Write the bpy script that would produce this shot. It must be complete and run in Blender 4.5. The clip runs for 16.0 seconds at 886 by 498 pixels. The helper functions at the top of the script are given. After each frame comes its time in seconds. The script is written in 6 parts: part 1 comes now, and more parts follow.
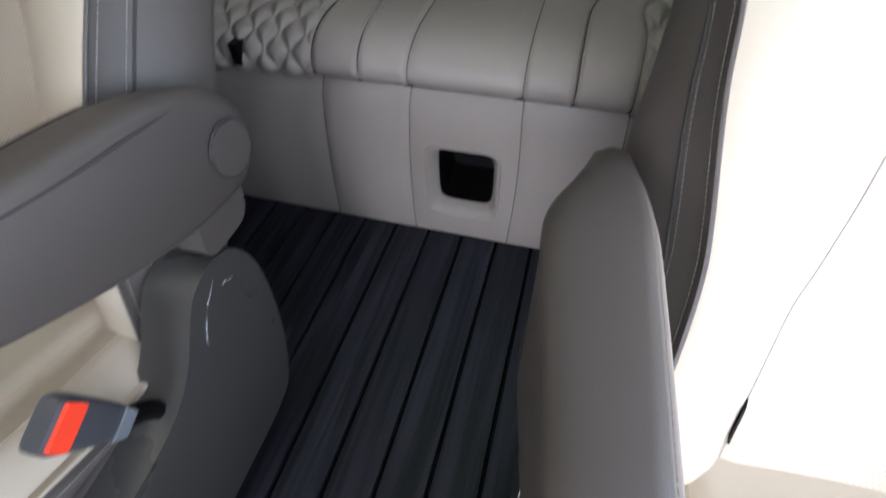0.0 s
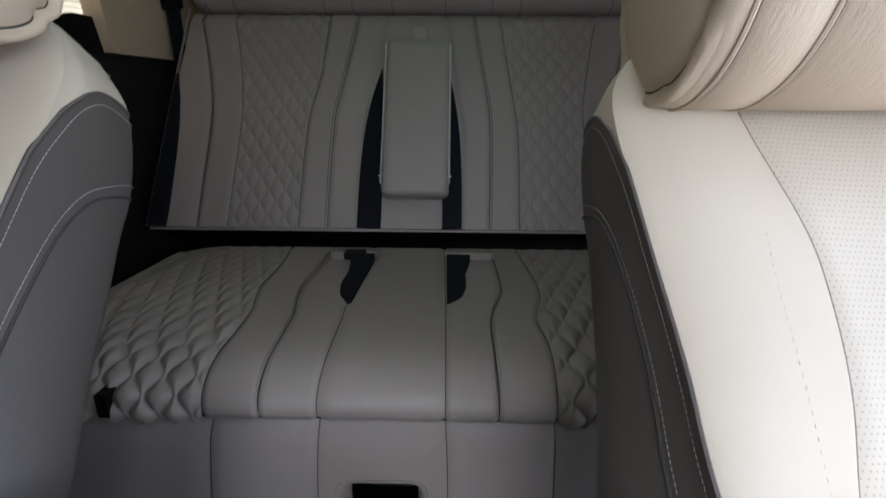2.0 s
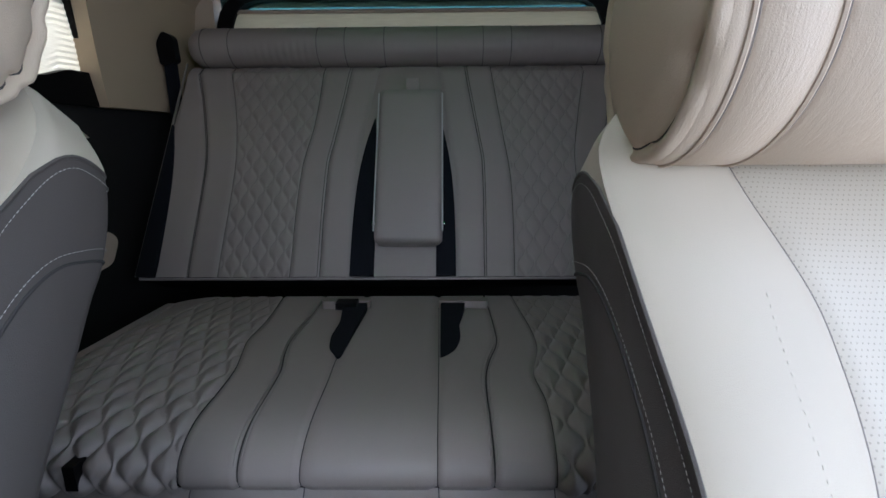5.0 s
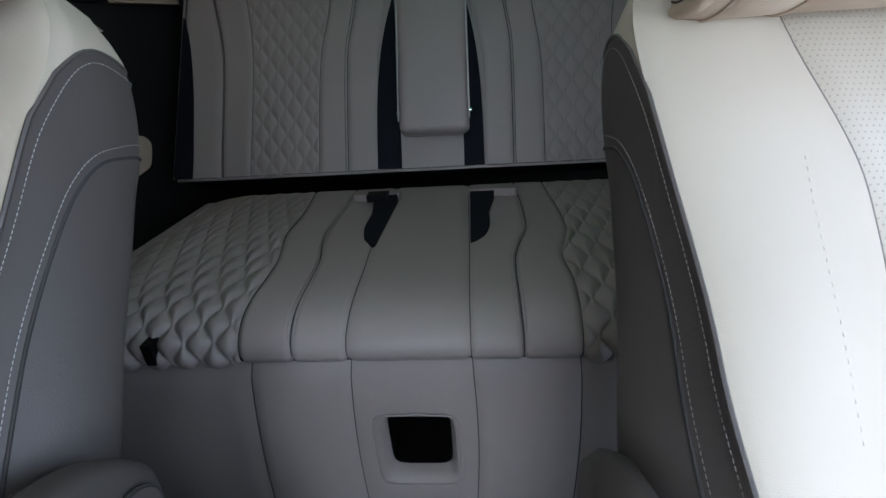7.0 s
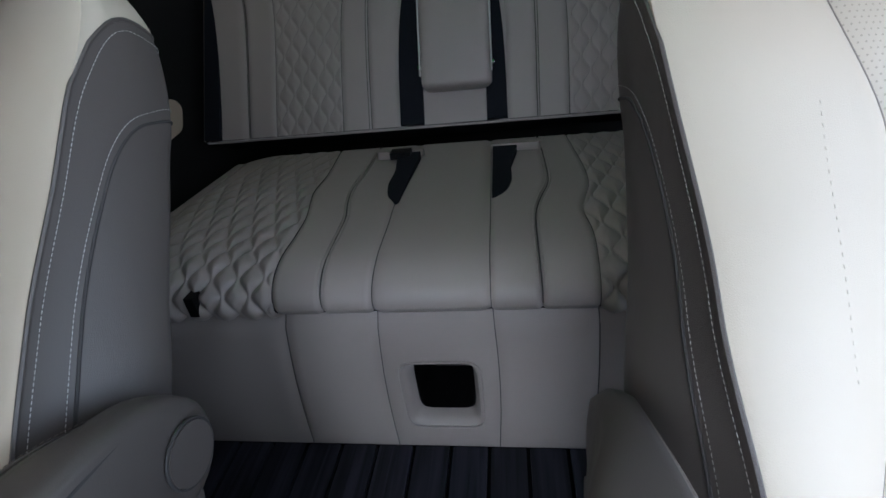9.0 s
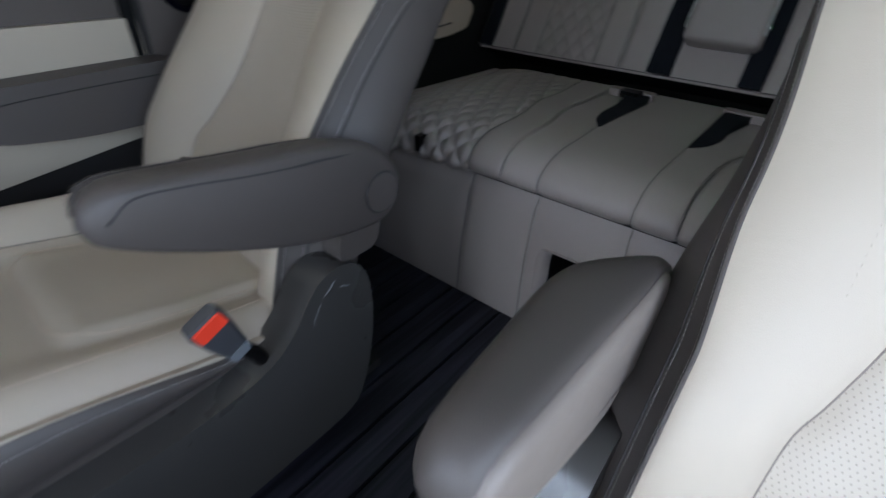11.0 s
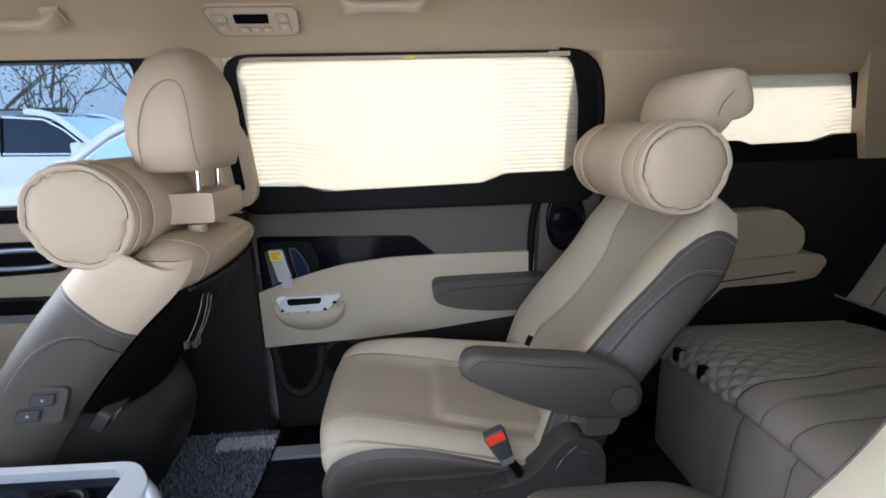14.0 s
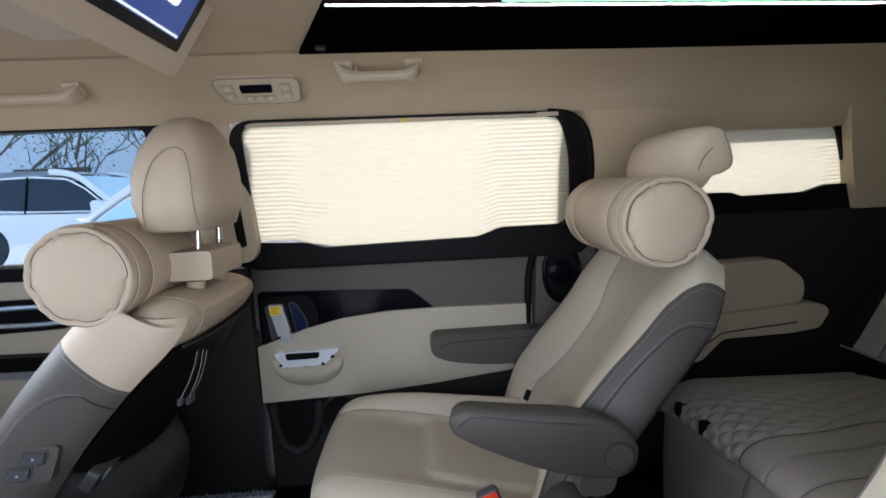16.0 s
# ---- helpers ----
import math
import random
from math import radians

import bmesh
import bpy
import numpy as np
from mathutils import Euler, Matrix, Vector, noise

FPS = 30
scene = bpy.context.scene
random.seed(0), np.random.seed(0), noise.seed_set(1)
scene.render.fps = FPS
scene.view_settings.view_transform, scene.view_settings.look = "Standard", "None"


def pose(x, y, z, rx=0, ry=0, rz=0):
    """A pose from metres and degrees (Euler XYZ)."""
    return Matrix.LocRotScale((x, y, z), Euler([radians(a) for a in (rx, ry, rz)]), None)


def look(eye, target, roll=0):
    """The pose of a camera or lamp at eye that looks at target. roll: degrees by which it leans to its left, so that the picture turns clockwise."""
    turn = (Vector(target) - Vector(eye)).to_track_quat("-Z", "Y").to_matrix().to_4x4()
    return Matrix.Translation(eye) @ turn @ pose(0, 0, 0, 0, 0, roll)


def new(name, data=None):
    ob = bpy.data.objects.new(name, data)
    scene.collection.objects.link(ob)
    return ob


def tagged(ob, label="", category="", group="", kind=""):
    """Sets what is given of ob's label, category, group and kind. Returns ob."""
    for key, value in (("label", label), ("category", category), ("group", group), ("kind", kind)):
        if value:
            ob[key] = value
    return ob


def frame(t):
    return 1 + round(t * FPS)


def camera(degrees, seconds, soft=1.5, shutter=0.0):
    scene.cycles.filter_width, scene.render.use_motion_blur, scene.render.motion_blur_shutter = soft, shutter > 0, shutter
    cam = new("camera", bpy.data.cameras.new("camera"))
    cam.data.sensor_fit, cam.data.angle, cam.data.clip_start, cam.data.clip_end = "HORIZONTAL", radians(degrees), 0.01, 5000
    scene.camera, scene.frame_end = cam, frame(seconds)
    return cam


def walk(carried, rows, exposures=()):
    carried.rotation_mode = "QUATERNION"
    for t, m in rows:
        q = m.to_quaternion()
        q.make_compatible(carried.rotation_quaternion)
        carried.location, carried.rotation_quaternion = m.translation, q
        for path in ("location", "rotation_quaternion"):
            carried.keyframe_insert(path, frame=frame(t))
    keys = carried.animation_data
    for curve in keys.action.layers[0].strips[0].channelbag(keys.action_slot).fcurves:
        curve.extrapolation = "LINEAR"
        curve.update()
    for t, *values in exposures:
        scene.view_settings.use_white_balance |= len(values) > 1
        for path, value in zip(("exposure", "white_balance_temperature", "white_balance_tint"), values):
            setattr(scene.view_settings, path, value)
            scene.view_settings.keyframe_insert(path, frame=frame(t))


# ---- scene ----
cam = camera(86.2, 16.0, shutter=0.5)
PATH = [
    (0, (0.161, -0.660, 0.756), (-0.234, 0.581, -0.739), -2.6),
    (0.5, (0.147, -0.634, 0.756), (-0.148, 0.888, -0.508), -1.4),
    (1, (0.12, -0.616, 0.765), (-0.046, 1.101, -0.247), 0.8),
    (1.5, (0.099, -0.596, 0.784), (0.008, 1.236, -0.014), 0.9),
    (2, (0.094, -0.576, 0.803), (0.068, 1.324, 0.18), 0.4),
    (2.5, (0.094, -0.562, 0.813), (0.112, 1.37, 0.295), 0.1),
    (3, (0.101, -0.551, 0.817), (0.141, 1.416, 0.456), 1.0),
    (5.5, (0.11, -0.551, 0.816), (0.058, 1.369, 0.26), -1.3),
    (6, (0.114, -0.55, 0.814), (0.03, 1.325, 0.123), -2.6),
    (6.5, (0.112, -0.551, 0.812), (-0.006, 1.274, 0.003), -4.1),
    (7, (0.112, -0.56, 0.806), (-0.052, 1.231, -0.068), -4.3),
    (7.5, (0.114, -0.561, 0.813), (-0.052, 1.215, -0.091), -5.4),
    (8, (0.118, -0.567, 0.815), (-0.1, 1.181, -0.133), -6.6),
    (10.5, (0.213, -0.667, 0.785), (-0.507, 0.819, -0.343), -2.6),
    (11, (0.291, -0.749, 0.776), (-0.764, 0.521, -0.34), 0.9),
    (11.5, (0.404, -0.84, 0.809), (-0.918, 0.249, -0.224), 0.7),
    (12, (0.474, -0.875, 0.832), (-1.087, -0.018, -0.071), 0.2),
    (12.5, (0.547, -0.88, 0.878), (-1.179, -0.259, 0.081), 0.9),
    (13, (0.614, -0.841, 0.938), (-1.231, -0.463, 0.264), 0.6),
    (13.5, (0.675, -0.807, 0.993), (-1.23, -0.585, 0.425), -0.5),
    (14, (0.704, -0.774, 1.017), (-1.236, -0.635, 0.55), -1.7),
    (14.5, (0.722, -0.753, 1.033), (-1.238, -0.616, 0.656), -1.7),
    (15, (0.729, -0.76, 1.031), (-1.232, -0.577, 0.685), -1.6),
    (15.5, (0.725, -0.754, 1.02), (-1.241, -0.6, 0.688), -1.7),
    (16, (0.728, -0.73, 1.029), (-1.252, -0.625, 0.773), -2.5),
]
walk(cam, [(t, look(eye, target, roll)) for t, eye, target, roll in PATH],
     [(0, 1.5, 5850, 12), (0.7, 1.45, 5850, 12), (1.5, 1.0, 5850, 12), (3.0, 0.76, 5620, 12), (5.5, 0.74, 5380, 11), (8.0, 0.86, 5400, 9), (10.3, 0.6, 5450, 10), (11.1, 0.56, 5500, 10), (11.6, 0.8, 5650, 11), (12.0, 1.08, 5780, 11), (12.5, 1.18, 5900, 12), (13.2, 1.1, 6050, 12), (14.0, 0.76, 6000, 11), (16.0, 0.55, 5920, 11)])

# ---- world, sun, lights ----
world = bpy.data.worlds.new("sky")
scene.world = world
world.use_nodes = True
wn = world.node_tree.nodes
sky = wn.new("ShaderNodeTexSky")
sky.sky_type = "NISHITA"
sky.sun_disc = False
sky.sun_elevation = radians(38)
sky.sun_rotation = radians(-70)
sky.air_density, sky.dust_density = 1.0, 1.5
wn["Background"].inputs["Strength"].default_value = 0.21
world.node_tree.links.new(sky.outputs[0], wn["Background"].inputs[0])
sun = new("sun", bpy.data.lights.new("sun", "SUN"))
sun.data.energy, sun.data.angle, sun.data.color = 3.6, radians(0.5), (1.0, 0.95, 0.86)
sun.matrix_world = look((-9.0, -3.3, 7.5), (0, 0, 0))
# Daylight of the open sliding door.
daylight = new("door_daylight", bpy.data.lights.new("door_daylight", "AREA"))
daylight.data.shape, daylight.data.size, daylight.data.size_y = "RECTANGLE", 0.95, 1.05
daylight.data.energy, daylight.data.color = 7.4, (0.95, 0.975, 1.0)
daylight.matrix_world = look((0.885, -0.82, 0.72), (0.22, -0.45, 0.59))
# Daylight of the windscreen.
frontlight = new("windscreen_daylight", bpy.data.lights.new("windscreen_daylight", "AREA"))
frontlight.data.shape, frontlight.data.size, frontlight.data.size_y = "RECTANGLE", 1.2, 0.4
frontlight.data.spread = radians(46)
frontlight.data.energy, frontlight.data.color = 2.2, (0.92, 0.96, 1.0)
frontlight.matrix_world = look((0.0, -2.55, 1.08), (0.04, 0.0, 0.1))
# Daylight of the front side window beside the open door.
sidelight = new("front_window_daylight", bpy.data.lights.new("front_window_daylight", "AREA"))
sidelight.data.shape, sidelight.data.size, sidelight.data.size_y = "RECTANGLE", 0.6, 0.35
sidelight.data.energy, sidelight.data.color = 7.0, (0.88, 0.95, 1.0)
sidelight.matrix_world = look((0.835, -1.72, 1.0), (-0.2, -1.5, 0.5))


# ---- materials ----
def shader(name, rough=0.5, metal=0.0):
    m = bpy.data.materials.new(name)
    m.use_nodes = True
    b = m.node_tree.nodes["Principled BSDF"]
    b.inputs["Roughness"].default_value = rough
    b.inputs["Metallic"].default_value = metal
    return m, m.node_tree.nodes, m.node_tree.links, b


def surface(name, color, rough=0.5, metal=0.0, vary=0.12, coarse=6.0, fine=180.0, bump=0.15, grain="noise", spec=0.5, sheen=0.0):
    """A surface with broad unevenness, fine grain and relief, in object metres."""
    m, n, k, b = shader(name, rough, metal)
    co = n.new("ShaderNodeTexCoord")
    big = n.new("ShaderNodeTexNoise")
    big.inputs["Scale"].default_value, big.inputs["Detail"].default_value = coarse, 4
    if grain == "leather":
        tex = n.new("ShaderNodeTexVoronoi")
        tex.feature = "DISTANCE_TO_EDGE"
        small = tex.outputs["Distance"]
    else:
        tex = n.new("ShaderNodeTexNoise")
        tex.inputs["Detail"].default_value = 3
        small = tex.outputs["Fac"]
    tex.inputs["Scale"].default_value = fine
    for node in (big, tex):
        k.new(co.outputs["Object"], node.inputs["Vector"])
    mix = n.new("ShaderNodeMix")
    mix.data_type = "RGBA"
    mix.inputs[6].default_value = (*[c * (1 - vary) for c in color], 1)
    mix.inputs[7].default_value = (*[min(1, c * (1 + vary)) for c in color], 1)
    k.new(big.outputs["Fac"], mix.inputs[0])
    k.new(mix.outputs[2], b.inputs["Base Color"])
    rr = n.new("ShaderNodeMapRange")
    rr.inputs["To Min"].default_value, rr.inputs["To Max"].default_value = max(0.02, rough - 0.08), min(1, rough + 0.1)
    k.new(big.outputs["Fac"], rr.inputs["Value"])
    k.new(rr.outputs[0], b.inputs["Roughness"])
    if bump:
        bp = n.new("ShaderNodeBump")
        bp.inputs["Strength"].default_value, bp.inputs["Distance"].default_value = bump, 0.0012
        k.new(small, bp.inputs["Height"])
        k.new(bp.outputs[0], b.inputs["Normal"])
        if grain == "leather":
            soft = n.new("ShaderNodeTexNoise")
            soft.inputs["Scale"].default_value, soft.inputs["Detail"].default_value, soft.inputs["Distortion"].default_value = 16.0, 3, 0.8
            k.new(co.outputs["Object"], soft.inputs["Vector"])
            wave = n.new("ShaderNodeBump")
            wave.inputs["Strength"].default_value, wave.inputs["Distance"].default_value = 0.10, 0.008
            k.new(soft.outputs["Fac"], wave.inputs["Height"])
            k.new(wave.outputs[0], bp.inputs["Normal"])
    b.inputs["Specular IOR Level"].default_value = spec
    b.inputs["Sheen Weight"].default_value = sheen
    return m


def perforated(name, color, pitch=0.0062, tilt=0.6):
    """Leather with rows of small punched holes."""
    m = surface(name, color, 0.5, grain="leather", fine=700, bump=0.12, vary=0.06)
    n, k = m.node_tree.nodes, m.node_tree.links
    b = n["Principled BSDF"]
    co = n.new("ShaderNodeTexCoord")
    mp = n.new("ShaderNodeMapping")
    mp.inputs["Rotation"].default_value = (tilt, 0, 0)
    mp.inputs["Scale"].default_value = (1 / pitch, 1 / pitch, 1 / pitch)
    k.new(co.outputs["Object"], mp.inputs["Vector"])
    sep = n.new("ShaderNodeSeparateXYZ")
    k.new(mp.outputs[0], sep.inputs[0])

    def op(kind, a, c=None):
        node = n.new("ShaderNodeMath")
        node.operation = kind
        k.new(a, node.inputs[0])
        if c is not None:
            if isinstance(c, (int, float)):
                node.inputs[1].default_value = c
            else:
                k.new(c, node.inputs[1])
        return node.outputs[0]
    row = op("FLOOR", sep.outputs[2])
    odd = op("MULTIPLY", op("MODULO", row, 2.0), 0.5)
    px = op("SUBTRACT", op("FRACT", op("ADD", sep.outputs[0], odd)), 0.5)
    pz = op("SUBTRACT", op("FRACT", sep.outputs[2]), 0.5)
    far = op("ADD", op("MULTIPLY", px, px), op("MULTIPLY", pz, pz))
    hole = op("LESS_THAN", far, 0.025)
    mix = n.new("ShaderNodeMix")
    mix.data_type = "RGBA"
    k.new(hole, mix.inputs[0])
    k.new(b.inputs["Base Color"].links[0].from_socket, mix.inputs[6])
    mix.inputs[7].default_value = (*[c * 0.66 for c in color], 1)
    k.new(mix.outputs[2], b.inputs["Base Color"])
    return m


BEIGE = surface("beige_leather", (0.418, 0.358, 0.277), 0.54, grain="leather", fine=650, bump=0.2, spec=0.4, vary=0.05)
PILLOW = surface("pillow_leather", (0.43, 0.338, 0.25), 0.56, grain="leather", fine=500, bump=0.25, spec=0.4, vary=0.06)
PERF = perforated("perforated_beige_leather", (0.425, 0.366, 0.287), 0.0052)
def wrinkle(m, scale=(320, 60, 60), deep=0.0011):
    """Fine wrinkles across the length of a stuffed roll."""
    n, k = m.node_tree.nodes, m.node_tree.links
    b = n["Principled BSDF"]
    co, mp, no, bp = (n.new(x) for x in ("ShaderNodeTexCoord", "ShaderNodeMapping", "ShaderNodeTexNoise", "ShaderNodeBump"))
    mp.inputs["Scale"].default_value = scale
    no.inputs["Scale"].default_value, no.inputs["Detail"].default_value, no.inputs["Distortion"].default_value = 1.0, 4, 0.7
    bp.inputs["Strength"].default_value, bp.inputs["Distance"].default_value = 0.5, deep
    k.new(co.outputs["Object"], mp.inputs["Vector"])
    k.new(mp.outputs[0], no.inputs["Vector"])
    k.new(no.outputs["Fac"], bp.inputs["Height"])
    k.new(b.inputs["Normal"].links[0].from_socket, bp.inputs["Normal"])
    k.new(bp.outputs[0], b.inputs["Normal"])


wrinkle(PILLOW)
GREIGE = surface("greige_leather", (0.235, 0.198, 0.175), 0.52, grain="leather", fine=600, bump=0.18, spec=0.4, vary=0.05)
TAUPE = surface("taupe_leather", (0.068, 0.057, 0.050), 0.5, grain="leather", fine=600, bump=0.2, spec=0.4, vary=0.07)
PLASTIC = surface("grey_brown_plastic", (0.046, 0.043, 0.0395), 0.29, fine=900, bump=0.12, vary=0.08, spec=0.32)
TRIMDARK = surface("dark_trim_plastic", (0.02, 0.018, 0.017), 0.55, fine=800, bump=0.2, vary=0.1, spec=0.2)
SHELLDARK = surface("dark_brown_shell", (0.022, 0.020, 0.018), 0.42, fine=700, bump=0.15)
BUCKLE = surface("dark_grey_plastic", (0.05, 0.05, 0.055), 0.35, fine=600, bump=0.08)
BLACK = surface("black_plastic", (0.0045, 0.004, 0.004), 0.5, fine=500, bump=0.1, spec=0.08)
ROOFBLACK = surface("gloss_roof_black", (0.002, 0.0015, 0.0015), 0.5, vary=0.05, bump=0, spec=0.0)
RUBBER = surface("black_rubber", (0.004, 0.004, 0.004), 0.7, fine=300, bump=0.2, spec=0.12)
PIANO = surface("piano_black", (0.003, 0.003, 0.006), 0.08, vary=0.0, bump=0, spec=0.05)
STRAP = surface("black_webbing", (0.006, 0.0065, 0.009), 0.75, fine=1200, bump=0.4, spec=0.1)
CLOTH = surface("headliner_cloth", (0.42, 0.325, 0.215), 0.9, fine=1400, bump=0.25, vary=0.04, spec=0.2)
HARD = surface("beige_trim_plastic", (0.44, 0.348, 0.25), 0.55, fine=900, bump=0.15, vary=0.04)
MIDBEIGE = surface("mid_beige_leather", (0.165, 0.136, 0.114), 0.5, grain="leather", fine=600, bump=0.2, vary=0.05)
THREAD = surface("grey_thread", (0.3, 0.28, 0.26), 0.7, fine=900, bump=0.2)
STITCH = surface("pale_thread", (0.42, 0.40, 0.37), 0.7, fine=900, bump=0.2)
# Darker than the leather: the shade of the quilting creases as a colour.
CREASESHADE = surface("quilt_crease_shade", (0.13, 0.11, 0.096), 0.8, bump=0)
SEAM = surface("dark_seam", (0.03, 0.026, 0.024), 0.8, bump=0)
# Pale colour for the glints on creases of the clear film.
GLOSSFILM = surface("painted_film_glint", (0.55, 0.57, 0.58), 0.15, 0.0, vary=0.2, bump=0)
FILM = surface("clear_film_over_grey", (0.14, 0.15, 0.16), 0.12, vary=0.2, bump=0)
CHROME = surface("chrome", (0.8, 0.8, 0.82), 0.12, 1.0, vary=0.03, bump=0)
SATIN = surface("satin_silver", (0.66, 0.67, 0.69), 0.3, 0.75, vary=0.05, bump=0.05)
RED = surface("red_button", (0.75, 0.05, 0.02), 0.35, bump=0)
YELLOW = surface("yellow_label", (0.8, 0.55, 0.02), 0.5, bump=0)
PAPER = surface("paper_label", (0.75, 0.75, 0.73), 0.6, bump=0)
CARPET = surface("black_carpet", (0.005, 0.005, 0.006), 0.95, fine=900, bump=0.6, spec=0.04)


def wood_mat():
    """Charcoal wood-look floor with long streaked grain."""
    m, n, k, b = shader("charcoal_plank", 0.5)
    b.inputs["Specular IOR Level"].default_value = 0.3
    co = n.new("ShaderNodeTexCoord")
    info = n.new("ShaderNodeObjectInfo")
    mp = n.new("ShaderNodeMapping")
    mp.inputs["Scale"].default_value = (60, 3.0, 60)
    add = n.new("ShaderNodeVectorMath")
    k.new(co.outputs["Object"], add.inputs[0])
    k.new(info.outputs["Random"], add.inputs[1])
    k.new(add.outputs[0], mp.inputs["Vector"])
    no = n.new("ShaderNodeTexNoise")
    no.inputs["Scale"].default_value, no.inputs["Detail"].default_value, no.inputs["Distortion"].default_value = 1.0, 6, 0.6
    k.new(mp.outputs[0], no.inputs["Vector"])
    ramp = n.new("ShaderNodeValToRGB")
    ramp.color_ramp.elements[0].position, ramp.color_ramp.elements[0].color = 0.38, (0.003, 0.003, 0.0055, 1)
    ramp.color_ramp.elements[1].position, ramp.color_ramp.elements[1].color = 0.70, (0.022, 0.0215, 0.032, 1)
    k.new(no.outputs["Fac"], ramp.inputs[0])
    k.new(ramp.outputs[0], b.inputs["Base Color"])
    bp = n.new("ShaderNodeBump")
    bp.inputs["Strength"].default_value, bp.inputs["Distance"].default_value = 0.55, 0.0015
    k.new(no.outputs["Fac"], bp.inputs["Height"])
    k.new(bp.outputs[0], b.inputs["Normal"])
    return m


def pile_mat():
    """Looped carpet pile in mixed blue greys, one shade a tuft."""
    m, n, k, b = shader("grey_pile", 0.95)
    b.inputs["Specular IOR Level"].default_value = 0.1
    geo, ramp = n.new("ShaderNodeNewGeometry"), n.new("ShaderNodeValToRGB")
    ramp.color_ramp.elements[0].color, ramp.color_ramp.elements[1].color = (0.03, 0.033, 0.045, 1), (0.38, 0.41, 0.49, 1)
    k.new(geo.outputs["Random Per Island"], ramp.inputs[0])
    k.new(ramp.outputs[0], b.inputs["Base Color"])
    return m


def shade_mat():
    """Cream pleated shade cloth that lets daylight through."""
    m, n, k, b = shader("cream_shade_cloth", 0.9)
    out = n["Material Output"]
    dif, tra, mix = n.new("ShaderNodeBsdfDiffuse"), n.new("ShaderNodeBsdfTranslucent"), n.new("ShaderNodeMixShader")
    no, co = n.new("ShaderNodeTexNoise"), n.new("ShaderNodeTexCoord")
    mp = n.new("ShaderNodeMapping")
    mp.inputs["Scale"].default_value = (4, 4, 60)
    k.new(co.outputs["Object"], mp.inputs["Vector"])
    k.new(mp.outputs[0], no.inputs["Vector"])
    ramp = n.new("ShaderNodeValToRGB")
    ramp.color_ramp.elements[0].color, ramp.color_ramp.elements[1].color = (0.46, 0.41, 0.31, 1), (0.60, 0.555, 0.435, 1)
    k.new(no.outputs["Fac"], ramp.inputs[0])
    for s in (dif, tra):
        k.new(ramp.outputs[0], s.inputs["Color"])
    mix.inputs[0].default_value = 0.54
    k.new(dif.outputs[0], mix.inputs[1])
    k.new(tra.outputs[0], mix.inputs[2])
    k.new(mix.outputs[0], out.inputs["Surface"])
    n.remove(b)
    return m


def glass_mat(name, tint, rough=0.0):
    m, n, k, b = shader(name, rough)
    b.inputs["Base Color"].default_value = (*tint, 1)
    b.inputs["Transmission Weight"].default_value = 1.0
    b.inputs["IOR"].default_value = 1.1
    return m


def glow_mat(name, color, power):
    m, n, k, b = shader(name, 0.4)
    b.inputs["Base Color"].default_value = (*[c * 0.3 for c in color], 1)
    b.inputs["Emission Color"].default_value = (*color, 1)
    b.inputs["Emission Strength"].default_value = power
    return m


WOOD, SHADE = wood_mat(), shade_mat()
GLASS = glass_mat("clear_glass", (0.97, 0.99, 1.0))
SMOKED = glass_mat("bronze_glass", (0.85, 0.76, 0.56))
PRIVACY = glass_mat("dark_teal_glass", (0.10, 0.22, 0.25))
CARGLASS = surface("dark_car_glass", (0.02, 0.03, 0.04), 0.05, vary=0, bump=0)
# Car glass with the sky's reflection put into its base colour.
SKYGLASS = surface("sky_reflection_glass", (0.6, 0.85, 0.92), 0.1, vary=0.05, bump=0)
CARPAINT = surface("white_car_paint", (0.9, 0.91, 0.92), 0.2, vary=0.02, bump=0)
GREEN = glow_mat("green_light_panel", (0.01, 0.75, 0.06), 0.05)
WHITEGLOW = glow_mat("pale_light_strip", (0.93, 0.86, 0.95), 24.0)
SCREENGLOW = glow_mat("blue_screen", (0.03, 0.12, 0.6), 0.15)
GROUNDM = surface("pale_concrete", (0.72, 0.71, 0.69), 0.9, fine=60, bump=0.4)
WALLPAINT = surface("pale_grey_panels", (0.6, 0.68, 0.72), 0.8, fine=20, bump=0.2)
LEAF = surface("leaf_green", (0.06, 0.1, 0.035), 0.6, vary=0.5, coarse=3, bump=0)
BARK = surface("bark", (0.1, 0.08, 0.06), 0.9, fine=40, bump=0.5)


# ---- mesh helpers ----
def origin_of(ob):
    p = Vector((0, 0, 0))
    while ob is not None:
        p += ob.location
        ob = ob.parent
    return p


def part(name, bm, material, parent=None, label="", sharp=38, kind=""):
    """Link a bmesh, given in world metres, as one mesh object under a thing or a part."""
    bmesh.ops.remove_doubles(bm, verts=bm.verts, dist=1e-5)
    bmesh.ops.recalc_face_normals(bm, faces=bm.faces)
    off = origin_of(parent)
    for v in bm.verts:
        v.co -= off
    for f in bm.faces:
        f.smooth = True
    me = bpy.data.meshes.new(name)
    bm.to_mesh(me)
    bm.free()
    me.set_sharp_from_angle(angle=radians(sharp))
    me.materials.append(material)
    ob = new(name, me)
    ob.parent = parent
    if label or kind:
        tagged(ob, label, kind=kind)
    return ob


def thing(name, at, label, category, group=""):
    ob = new(name)
    ob.location = at
    ob.empty_display_size = 0.05
    return tagged(ob, label, category, group)


def setting(name, bm, material, label, category="", sharp=38):
    return tagged(part(name, bm, material, None, sharp=sharp), label, category or name.split("_")[0], kind="structure")


def vec(values):
    return Vector(values) if len(values) > 1 else list(values)


